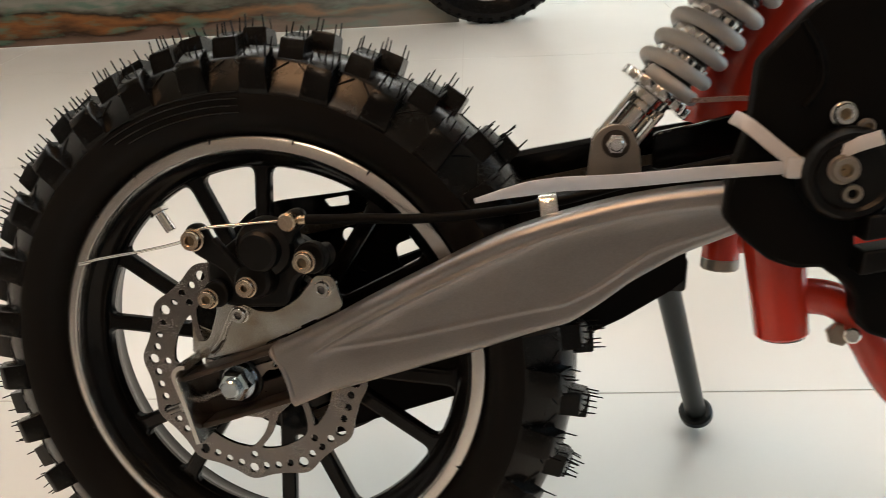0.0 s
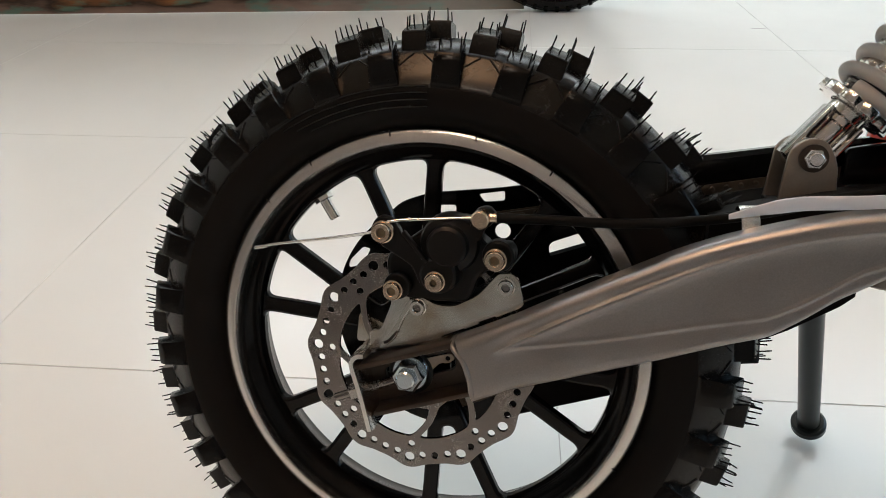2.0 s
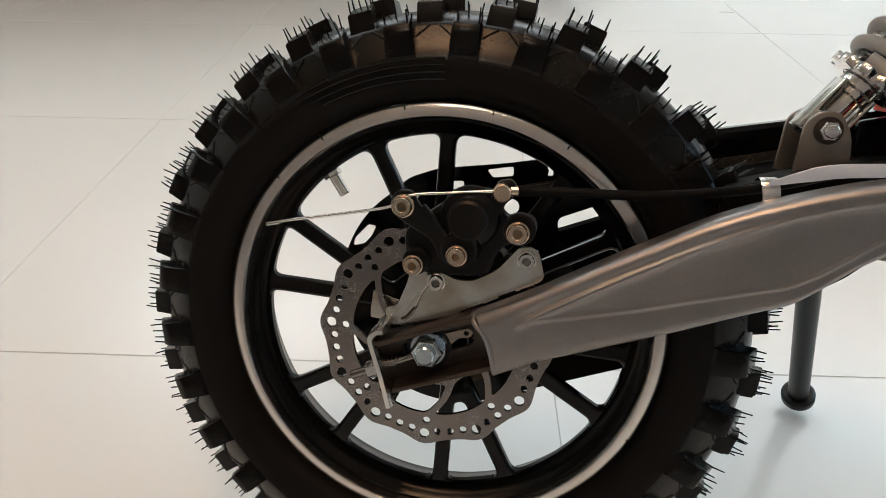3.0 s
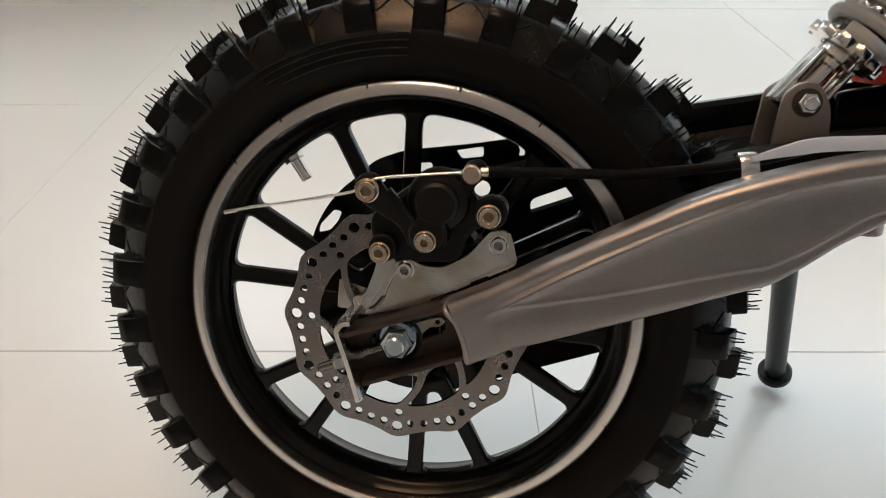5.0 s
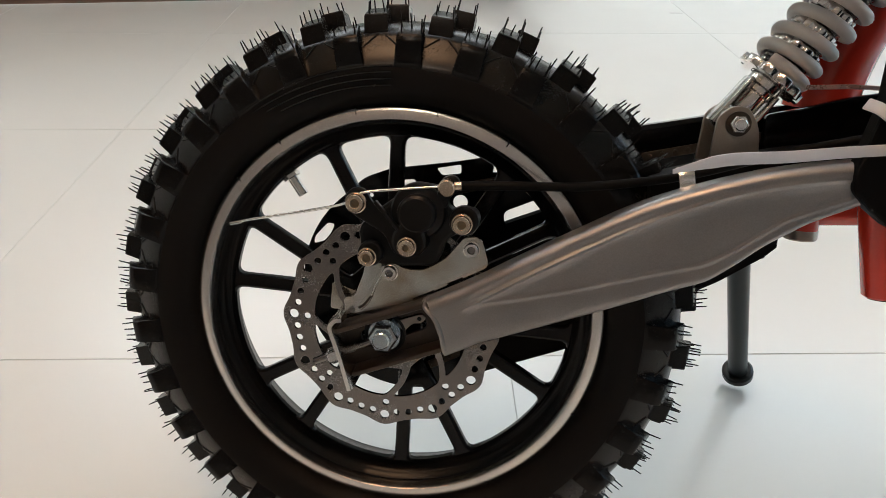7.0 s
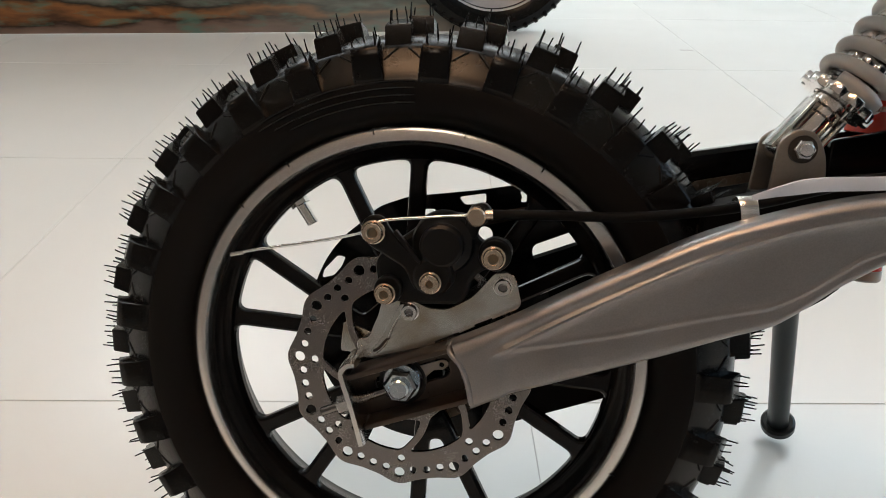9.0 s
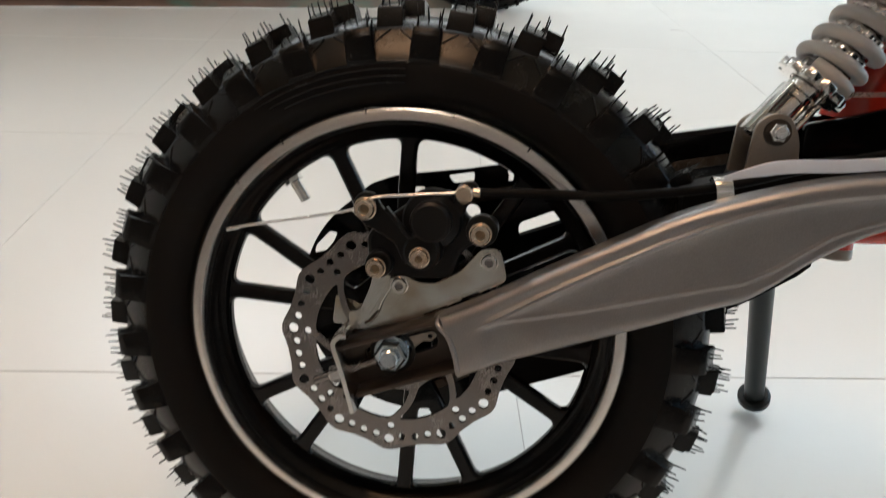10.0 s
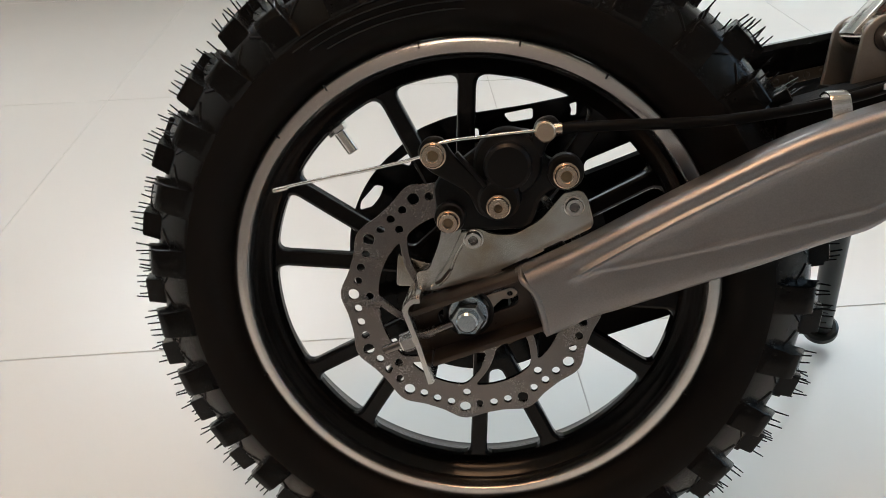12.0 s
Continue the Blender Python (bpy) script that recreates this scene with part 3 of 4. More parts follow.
# brake disc
outline = []
for k in range(180):
    a = 2.0 * k
    wave = (1 + math.cos(radians(12 * (a - 178)))) / 2
    outline.append(polar(0.0655 + 0.0033 * wave**1.6, a))
loops = [outline]
for k in range(12):
    a = 178 + 30 * k
    loops.append(circle(*polar(0.0619, a), 0.0030, 16))
    for j in (1, 2, 3):
        loops.append(circle(*polar(0.0599, a + 7.5 * j), 0.0021, 14))
for k in range(8):
    loops.append(circle(*polar(0.0531, 178.5 + 45 * k), 0.0021, 14))
SWEEP = ((0.0485, 2.0), (0.0440, 7.5), (0.0390, 14.0), (0.0340, 19.5), (0.0305, 23.5))
for k in range(8):
    # windows between the eight swept arms
    a = 268.5 + 45 * k
    near = [polar(r, a + o + math.degrees(0.0026 / r)) for r, o in SWEEP]
    far_ = [polar(r, a + 45 + o - math.degrees(0.0026 / r)) for r, o in SWEEP]
    arc = [polar(0.0490, a + 15), polar(0.0490, a + 24), polar(0.0490, a + 33)]
    loops.append(rounded(near[::-1] + arc + far_, [0.002, 0.004, 0.004, 0.004, 0.003, 0.006, 0.006, 0.006, 0.003, 0.004, 0.004, 0.004, 0.002]))
disc = bpart("brake_disc", plate(loops, -0.0400, 0.0022, 0.0003), STEEL, "drilled wave-edged steel brake disc")
part("disc_carrier", lathe([(0.010, -0.044), (0.020, -0.044), (0.021, -0.043), (0.021, -0.030), (0.010, -0.030)], 48, closed=True), BLACK, disc)
for k in range(6):
    x, z = polar(0.016, 30 + 60 * k)
    part("disc_bolt", rod((x, -0.0475, z), (x, -0.043, z), 0.0032, 6), ZINC, disc)

# far side: sprocket, chain guard, chain
sprocket = bpart("sprocket", plate([[polar(0.0615 - (0.0022 if k % 4 > 1 else 0), 360 / 176 * k) for k in range(176)]], 0.0410, 0.0030), BLACK, "black rear sprocket")
guard_out = [(-0.0376, 0.0774), (-0.0180, 0.0853), (0.0272, 0.0925), (0.0560, 0.0985), (0.1050, 0.1090), (0.1050, 0.0775), (0.0909, 0.0712), (0.0637, 0.0590)] + [polar(0.0822, 38 - 8 * k) for k in range(35)]
slots = [rounded([(-0.0137, 0.0735), (-0.0092, 0.0715), (0.0006, 0.0735), (0.0000, 0.0785), (-0.0120, 0.0772)], 0.002), rounded([(0.0150, 0.0872), (0.0190, 0.0824), (0.0325, 0.0845), (0.0321, 0.0908)], 0.0018)]
slots.append(rounded([(0.0536, 0.0930), (0.0552, 0.0900), (0.0545, 0.0866), (0.0580, 0.0869), (0.0578, 0.0945)], 0.0010))
slots += [rounded([(-0.0745, 0.0262), (-0.0735, 0.0318), (-0.0640, 0.0425), (-0.0588, 0.0418), (-0.0615, 0.0350), (-0.0665, 0.0287)], 0.0016), rounded([(-0.0500, 0.0575), (-0.0425, 0.0548), (-0.0398, 0.0602), (-0.0420, 0.0632)], 0.0012)]
slots += [circle(0.0328, 0.0640, 0.0052), circle(-0.0317, 0.0651, 0.0015), circle(-0.0345, 0.0068, 0.0022)]
bpart("chain_guard", plate([rounded(guard_out, 0.006)] + slots, 0.0455, 0.0020), BLACK, "black slotted chain guard")
side_link = rounded([(-0.0063, -0.0030), (0.0063, -0.0030), (0.0063, 0.0030), (-0.0063, 0.0030)], 0.0028)
link = joined(plate([side_link], -0.0045, 0.0011, 0.0002), plate([side_link], 0.0045, 0.0011, 0.0002), rod((-0.004, -0.005, 0), (-0.004, 0.005, 0), 0.0017, 10), rod((0.004, -0.006, 0), (0.004, 0.006, 0), 0.0017, 10))
link.materials.append(CHAIN)
chain = bpart("chain", rod((-0.002, 0.041, -0.0635), (0.002, 0.041, -0.0635), 0.0017), CHAIN, "dark oiled drive chain")
for a, b in (((-0.006, 0.0655), (0.275, 0.133)), ((0.006, -0.064), (0.275, 0.085))):
    d = math.degrees(math.atan2(b[1] - a[1], b[0] - a[0]))
    n = round(math.dist(a, b) / 0.0082)
    for k in range(n + 1):
        o = part("chain_link", link, CHAIN, chain)
        o.matrix_local = pose(a[0] + (b[0] - a[0]) * k / n, 0.040, a[1] + (b[1] - a[1]) * k / n, 0, -d, 0)


# swing arm
def line_at(points, x):
    for (x0, z0), (x1, z1) in zip(points, points[1:]):
        if x <= x1:
            return z0 + (z1 - z0) * (x - x0) / (x1 - x0)
    return points[-1][1]


ARM_TOP = [(0.026, 0.0255), (0.0453, 0.0362), (0.0671, 0.0496), (0.0854, 0.0604), (0.1063, 0.0722), (0.1406, 0.0915), (0.162, 0.0998), (0.1884, 0.1088), (0.2158, 0.1158), (0.262, 0.1225)]
ARM_RIB = [(0.026, 0.0150), (0.0509, 0.0284), (0.0684, 0.0398), (0.0862, 0.0509), (0.1065, 0.0626), (0.1427, 0.0825), (0.171, 0.0950), (0.1953, 0.1040), (0.262, 0.1180)]
ARM_LOW = [(0.026, 0.0120), (0.0509, 0.0275), (0.0784, 0.0338), (0.1057, 0.0407), (0.1322, 0.0486), (0.1581, 0.0561), (0.1762, 0.0609), (0.190, 0.0690), (0.200, 0.0768), (0.214, 0.0880), (0.262, 0.1080)]
ARM_BOT = [(0.026, -0.0065), (0.0387, -0.0021), (0.0707, 0.0089), (0.1016, 0.0207), (0.1315, 0.0320), (0.1604, 0.0440), (0.1786, 0.0505), (0.1923, 0.0609), (0.2054, 0.0724), (0.2263, 0.0863), (0.262, 0.1030)]


def eased(points, x, w=0.007):
    return sum(line_at(points, x + w * k / 3) for k in range(-3, 4)) / 7


def ramp01(f):
    f = max(0.0, min(1.0, f))
    return f * f * (3 - 2 * f)


def arm_skin(inner, outer, x0, x1, n=80):
    """Pressed arm: round-cornered top, a raised rib above and a faint fold below a shallow panel that starts as a point."""
    rows = []
    for k in range(n + 1):
        x = x0 + (x1 - x0) * k / n
        t, b = eased(ARM_TOP, x, 0.014), eased(ARM_BOT, x, 0.0035)
        r, l = eased(ARM_RIB, x, 0.014) - 0.0010, eased(ARM_LOW, x, 0.0035)
        up = ramp01((x - 0.0455) / 0.010)
        r = min(r, t - 0.0085)
        l = max(min(l, r - 0.0012), b + 0.006)
        r, l = max(r, b + 0.0080), min(l, max(r, b + 0.0080) - 0.0012)
        gap = 0.0034 if r - l > 0.008 else (r - l) * 0.35
        stops = [t - 0.0001, r + 0.0036, r, r - gap, l + gap, l, l - 0.0026, b + 0.0001]
        back = max(0.0, 1 - (x - x0) / 0.030)
        ring = [(x + back * 0.0095, inner, b), (x - back * 0.003, inner, t - 0.003), (x - back * 0.003, inner - 0.003, t)]
        for j, (z0, z1, m) in enumerate(zip(stops, stops[1:], (14, 7, 7, 6, 6, 6, 9))):
            for q in range(m):
                z = z0 + (z1 - z0) * (0.5 - 0.5 * math.cos(math.pi * q / m) if j in (0, 6) else q / m)
                u, v, deep = t - z, z - b, 0.0
                if u < 0.0062:
                    deep += 0.0062 - math.sqrt(max(0.0062**2 - (0.0062 - u) ** 2, 0))
                if v < 0.0040:
                    deep += 0.0040 - math.sqrt(max(0.0040**2 - (0.0040 - v) ** 2, 0))
                deep += up * (0.0008 * ramp01((u - 0.0030) / 0.0070) - (0.0020 - 0.0011 * ramp01((x - 0.06) / 0.10)) * math.exp(-(((z - r) / (0.0016 if z > r else 0.0011)) ** 2)))
                deep += up * 0.0010 * ramp01((r - z) / 0.0070)
                deep += up * (-0.0006 * ramp01((l - z) / 0.0110) - 0.0005 * math.exp(-(((z - l) / 0.0013) ** 2)))
                ring.append((x + back * (0.0125 * (u / (t - b)) ** 0.7 - 0.003), outer + deep, z))
        ring.append((x + back * 0.0095, outer + 0.0055, b))
        rows.append(ring)
    return loft(rows)


arm = bpart("swing_arm", arm_skin(-0.0560, -0.0738, 0.0290, 0.2520), ARM, "silver-grey pressed metal swing arm")
# rolled lip round the open end
lip = [(0.0262, -0.0560, 0.0255), (0.0256, -0.0660, 0.0252), (0.0262, -0.0712, 0.0232), (0.0318, -0.0733, 0.0180), (0.0356, -0.0735, 0.0100), (0.0380, -0.0733, 0.0000), (0.0386, -0.0712, -0.0024), (0.0386, -0.0640, -0.0034), (0.0386, -0.0560, -0.0034)]
part("rolled_lip", tube(lip, 0.0015, 5, 3), ARM, arm)


def slanted(x, z):
    """Along the arm from the axle: x forward, z across."""
    c, s = math.cos(radians(21.5)), math.sin(radians(21.5))
    return (c * x - s * z, s * x + c * z)


drop = [slanted(-0.0285, 0.0135), slanted(0.045, 0.0135), slanted(0.045, -0.0155), slanted(-0.0245, -0.0155)]
slot = rounded([slanted(-0.016, 0.0052), slanted(0.026, 0.0052), slanted(0.026, -0.0052), slanted(-0.016, -0.0052)], 0.005)
# web and flanges carry the cavity's shade in their dark colour
part("dropout_web", plate([rounded(drop, 0.002), slot], -0.0520, 0.0040, 0.0006), DROPOUT, arm, "slotted axle plate coloured dark for its shaded recess")
T21 = Matrix.Rotation(radians(-21.5), 4, "Y")
part("dropout_flange", box(-0.0285, 0.045, -0.0690, -0.0500, 0.0115, 0.0145, 0.0010, T21), DROPOUT, arm)
part("dropout_flange", box(-0.0245, 0.045, -0.0690, -0.0500, -0.0170, -0.0140, 0.0010, T21), DROPOUT, arm)
tension = bpart("chain_tensioner", strip([(-0.0225, -0.0603, 0.0128), (-0.0262, -0.0603, 0.0122), (-0.0290, -0.0603, 0.0090), (-0.0290, -0.0603, 0.0050), (-0.0235, -0.0603, -0.0108), (-0.0175, -0.0603, -0.0310)], 0.0285, 0.0040, (0, 1, 0), 6), ZINC, "bright zinc tensioner plate")
c0, c1 = slanted(-0.0475, -0.0035), slanted(-0.005, -0.001)
part("adjuster_bolt", rod((c0[0], -0.0600, c0[1]), (c1[0], -0.0600, c1[1]), 0.0024, 16), STEEL, tension)
c2, c3 = slanted(-0.0372, -0.0032), slanted(-0.0295, -0.0027)
part("adjuster_nut", rod((c2[0], -0.0600, c2[1]), (c3[0], -0.0600, c3[1]), 0.0052, 6, 0.0008), ZINC, tension)
axle = bpart("axle_bolt", rod((0, -0.0702, 0), (0, 0.075, 0), 0.0053, 24, 0.0009), BLUEZINC, "blue-tinted zinc axle bolt")
part("axle_nut", lathe([(0.0045, -0.0662), (0.0056, -0.0665), (0.0078, -0.0665), (0.0092, -0.0650), (0.0092, -0.0575), (0.0045, -0.0575)], 6, closed=True), BLUEZINC, axle)
part("nut_flange", lathe([(0.0058, -0.0590), (0.0098, -0.0590), (0.0112, -0.0570), (0.0114, -0.0560), (0.0058, -0.0560)], 40, closed=True), BLUEZINC, axle)
part("washer", lathe([(0.0058, -0.0560), (0.0128, -0.0560), (0.0128, -0.0542), (0.0058, -0.0542)], 40, closed=True), STAND, axle, "blackened washer")
tab = [slanted(0.010, 0.0055), slanted(0.0255, 0.0052), slanted(0.0275, 0.0015), slanted(0.0225, -0.0005), slanted(0.0185, 0.0012), slanted(0.010, -0.003)]
part("lock_tab", plate([rounded(tab, 0.002), circle(*slanted(0.0230, 0.0025), 0.0014, 14)], -0.0553, 0.0012), CLEVIS, axle)

# brake bracket and caliper
outline = [(-0.0210, 0.0100), (-0.0110, 0.0250), (-0.0060, 0.0365), (-0.0030, 0.0430), (0.0045, 0.0445), (0.0110, 0.0412), (0.0215, 0.0410), (0.0342, 0.0487), (0.0418, 0.0584), (0.0455, 0.0632), (0.0525, 0.0636), (0.0562, 0.0604), (0.0605, 0.0460), (0.0290, 0.0290), (0.0150, 0.0205)]
bracket = bpart("brake_bracket", plate([rounded(outline, 0.004)], -0.0540, 0.0030, 0.0006), BRACKET, "zinc-plated brake mounting bracket")
ear = [(-0.0150, 0.0353), (-0.0130, 0.0500), (-0.0060, 0.0500), (-0.0030, 0.0396), (-0.0070, 0.0241), (-0.0130, 0.0089), (-0.0250, 0.0090), (-0.0275, 0.0195), (-0.0205, 0.0200)]
part("bracket_ear", plate([rounded(ear, 0.004)], -0.0500, 0.0024, 0.0005), BRACKET, bracket)
inner_plate = [(-0.0385, 0.0235), (-0.0395, 0.0060), (-0.0120, 0.0060), (-0.0095, 0.0205), (-0.0190, 0.0178), (-0.0285, 0.0205)]
part("inner_plate", plate([rounded(inner_plate, 0.002)], -0.0350, 0.0022, 0.0004), BRACKET, bracket)
part("fold_bead", tube([(-0.0020, -0.0553, 0.0372), (-0.0062, -0.0556, 0.0300), (-0.0100, -0.0556, 0.0200), (-0.0150, -0.0553, 0.0140)], 0.0007, 6, 2), BRACKET, bracket)
# dark bead on the face stands in for shade inside a curved slot
part("curved_slot", tube([(-0.0080, -0.0554, 0.0235), (-0.0100, -0.0556, 0.0215), (-0.0135, -0.0556, 0.0170), (-0.0165, -0.0554, 0.0150)], 0.0009, 6, 2), DROPOUT, bracket)
foot_turn = Matrix.Translation((0.0330, 0, 0.0318)) @ Matrix.Rotation(radians(-27), 4, "Y")
part("welded_foot", box(-0.0310, 0.0300, -0.0640, -0.0545, -0.0040, -0.0018, 0.0006, foot_turn), ARM, bracket)
# thin black slips drawn where shade would fill the gaps above the foot
for x0, x1, up in ((-0.0190, -0.0050, 0.0), (0.0040, 0.0140, 0.0006)):
    part("weld_gap_shade", box(x0, x1, -0.0558, -0.0550, -0.0008 + up, 0.0002 + up, 0.0002, foot_turn), PLASTIC, bracket)


def screw(x, y, z, r, mat, label, parent=None, hollow=False, socket=None):
    """Flanged socket screw facing the near side; y is its outer face."""
    s = r * (0.30 if hollow else 0.42)
    prof = [(0, y + r * 0.7), (s, y + r * 0.55), (s, y + 0.0004), (s * 1.15, y), (r * 0.78, y), (r * 0.86, y + r * 0.12), (r * 0.88, y + r * 0.55), (r * 1.0, y + r * 0.6), (r * 1.0, y + r * 0.85), (0, y + r * 0.85)]
    me = lathe(prof, 28, at=(x, 0, z))
    me.materials.append(mat)
    me.materials.append(socket or SOCKET)
    for f in me.polygons:
        d = math.hypot(f.center.x - x, f.center.z - z)
        # socket faces take the darker material in place of recess shade
        f.material_index = 1 if d < s * 1.02 and f.center.y > y + 0.0001 else 0
    return part("screw", me, mat, parent, label, UP if parent is bike else (0, 0, 0))


screw(0.0022, -0.0600, 0.0389, 0.0050, ZINC, "zinc hex screw", bracket, socket=STEEL)
screw(0.0498, -0.0600, 0.0562, 0.0050, ZINC, "zinc hex screw", bracket, socket=STEEL)
body = [(-0.0150, 0.0440), (-0.0180, 0.0660), (-0.0030, 0.0780), (0.0100, 0.0880), (0.0260, 0.0920), (0.0330, 0.0880), (0.0345, 0.0800), (0.0400, 0.0765), (0.0500, 0.0800), (0.0540, 0.0735), (0.0515, 0.0660), (0.0420, 0.0650), (0.0345, 0.0600), (0.0300, 0.0440), (0.0000, 0.0420)]
caliper = bpart("brake_caliper", plate([rounded(body, 0.006)], -0.0490, 0.0130, 0.0025), CASTING, "black cast mechanical brake caliper")
part("inner_half", plate([rounded([(-0.012, 0.043), (-0.014, 0.062), (0.010, 0.080), (0.030, 0.080), (0.046, 0.066), (0.036, 0.050), (0.02, 0.042)], 0.006)], -0.0320, 0.0110, 0.0025), CASTING, caliper)
part("piston_cap", lathe([(0, -0.0672), (0.0092, -0.0672), (0.0108, -0.0660), (0.0112, -0.0640), (0.0112, -0.0605), (0.0150, -0.0590), (0.0162, -0.0570), (0.0165, -0.0500)], 48, at=(0.0180, 0, 0.0765)), CASTING, caliper)
part("pivot_boss", lathe([(0, -0.0665), (0.0085, -0.0665), (0.0100, -0.0650), (0.0110, -0.0560), (0.0110, -0.0500)], 40, at=(0.0142, 0, 0.0605)), CASTING, caliper)
lever = [(-0.0245, 0.0815), (-0.0205, 0.0895), (-0.0120, 0.0900), (-0.0085, 0.0830), (0.0060, 0.0690), (0.0230, 0.0680), (0.0250, 0.0580), (0.0160, 0.0500), (0.0050, 0.0530), (0.0000, 0.0640), (-0.0190, 0.0740)]
part("brake_lever_arm", plate([rounded(lever, 0.004)], -0.0630, 0.0040, 0.0010), CASTING, caliper, "black cable lever arm")
part("lever_web", box(-0.0115, 0.009, -0.0670, -0.0630, -0.001, 0.001, 0.0004, Matrix.Translation((0.002, 0, 0.0740)) @ Matrix.Rotation(radians(48), 4, "Y")), CASTING, caliper)
part("cable_stop_arm", plate([rounded([(0.0270, 0.0800), (0.0290, 0.0900), (0.0305, 0.0970), (0.0380, 0.0992), (0.0420, 0.0950), (0.0400, 0.0890), (0.0360, 0.0860), (0.0345, 0.0790)], 0.004)], -0.0560, 0.0060, 0.0012), CASTING, caliper)
part("mount_lug", plate([circle(0.0448, 0.0735, 0.0085, 24)], -0.0585, 0.0080, 0.0012), CASTING, caliper)
part("mount_lug", plate([circle(-0.0090, 0.0507, 0.0075, 24)], -0.0590, 0.0060, 0.0012), CASTING, caliper)
screw(0.0445, -0.0725, 0.0733, 0.0060, BRASS, "yellow zinc socket screw", caliper)
screw(-0.0090, -0.0725, 0.0507, 0.0055, BRASS, "yellow zinc socket screw", caliper)
screw(0.0142, -0.0755, 0.0590, 0.0056, BRASS, "yellow zinc pivot screw", caliper, True)
screw(-0.0160, -0.0725, 0.0818, 0.0061, BRASS, "yellow zinc cable clamp screw", caliper)
part("cable_stop", rod((0.0345, -0.0665, 0.0925), (0.0345, -0.0520, 0.0925), 0.0048, 24, 0.0008), BRASS, caliper, "round brass cable stop")
part("cable_ferrule", rod((0.0370, -0.0585, 0.0927), (0.0428, -0.0585, 0.0932), 0.0028, 20, 0.0005), BRASS, caliper)

# cable
wire = bpart("brake_cable", tube([(-0.0960, -0.0490, 0.0602), (-0.0840, -0.0510, 0.0640), (-0.0468, -0.0560, 0.0728), (-0.0225, -0.0650, 0.0805), (-0.0130, -0.0665, 0.0872), (0.0080, -0.0620, 0.0898), (0.0310, -0.0590, 0.0922)], 0.00085), ZINC, "bare steel cable end")
part("cable_tip", rod((-0.0985, -0.0488, 0.0597), (-0.0905, -0.0498, 0.0618), 0.0012, 12, 0.0002), CHROME, wire)
part("cable_housing", tube([(0.0400, -0.0585, 0.0930), (0.0700, -0.0590, 0.0950), (0.1100, -0.0560, 0.0965), (0.1500, -0.0490, 0.1015), (0.1750, -0.0460, 0.1070), (0.2100, -0.0460, 0.1180), (0.2600, -0.0480, 0.1310)], 0.0026), CABLE, wire, "black cable housing")
clip = bpart("cable_clip", strip([(0.1665, -0.0540, 0.0975), (0.1660, -0.0535, 0.1020), (0.1650, -0.0515, 0.1075), (0.1645, -0.0460, 0.1090), (0.1640, -0.0420, 0.1065)], 0.0085, 0.0012, (1, 0, 0.1)), ZINC, "bent metal cable clip")

# far arm, cross tube and chain slider
far = bpart("far_swing_arm", loft([[(x, y, z + dz) for y, z, dz in ((0.052, low, 0.004), (0.070, low, 0.004), (0.070, top, -0.005), (0.066, top, 0.0), (0.054, top, 0.0), (0.052, top, -0.005))] for x, low, top in [(x, line_at(ARM_BOT, x), 0.0481 + (x - 0.0651) * 0.42) for x in (-0.005, 0.03, 0.06, 0.09, 0.12, 0.15, 0.18)]]), PRIMER, "black far swing arm")
part("dropout_web", plate([rounded(drop, 0.003), slot], 0.0610, 0.0040, 0.0006), BLACK, far)
bpart("upper_brace", loft([[(x, y, zt + d) for y, d in ((0.040, -0.036), (0.0385, -0.033), (0.0385, -0.003), (0.041, 0.0), (0.050, 0.0), (0.052, -0.003), (0.052, -0.033), (0.050, -0.036))] for x, zt in ((0.095, 0.1110), (0.150, 0.1240), (0.1962, 0.1334), (0.2372, 0.1412), (0.2830, 0.1480), (0.3600, 0.1600))]), BLACK, "black swing arm brace rail")
bpart("inner_brace", loft([[(x, y, z0 + (z1 - z0) * f) for y, f in ((-0.030, 0.0), (-0.034, 0.2), (-0.034, 0.8), (-0.030, 1.0), (-0.010, 1.0), (-0.010, 0.0))] for x, z0, z1 in ((0.150, 0.0850, 0.1000), (0.180, 0.0960, 0.1090), (0.205, 0.1020, 0.1160), (0.23, 0.1080, 0.1210), (0.30, 0.1120, 0.1300), (0.36, 0.1180, 0.1380))]), PLASTIC, "black plastic brace cover")
bpart("chain_slider", loft([[(x, y, z) for y, z in ((0.020, zb), (0.042, zb), (0.042, zt), (0.020, zt))] for x, zb, zt in ((0.040, -0.0600, -0.0180), (0.080, -0.0440, 0.0000), (0.140, -0.0200, 0.0450), (0.185, 0.0120, 0.0600), (0.21, 0.0265, 0.0760), (0.236, 0.0450, 0.0860), (0.243, 0.0520, 0.0880))]), PLASTIC, "black plastic chain slider")

# shock absorber
S0, SDIR = Vector((0.1976, 0.0, 0.1326)), Vector((0.600, 0.0, 0.800)).normalized()
SHOCK = Matrix.Translation(S0) @ Vector((0, 1, 0)).rotation_difference(SDIR).to_matrix().to_4x4()
clevis_out = rounded([(0.1835, 0.1060), (0.2120, 0.1110), (0.2100, 0.1310), (0.2030, 0.1425), (0.1930, 0.1425), (0.1860, 0.1360)], [0.001, 0.001, 0.006, 0.008, 0.008, 0.004])
clevis = bpart("shock_clevis", plate([clevis_out], -0.0170, 0.0030, 0.0006), CLEVIS, "dull metal shock mount bracket")
part("clevis_cheek", plate([clevis_out], 0.0170, 0.0030, 0.0006), CLEVIS, clevis)
part("clevis_base", box(0.1830, 0.2125, -0.0190, 0.0190, 0.1040, 0.1072, 0.001), CASTING, clevis)
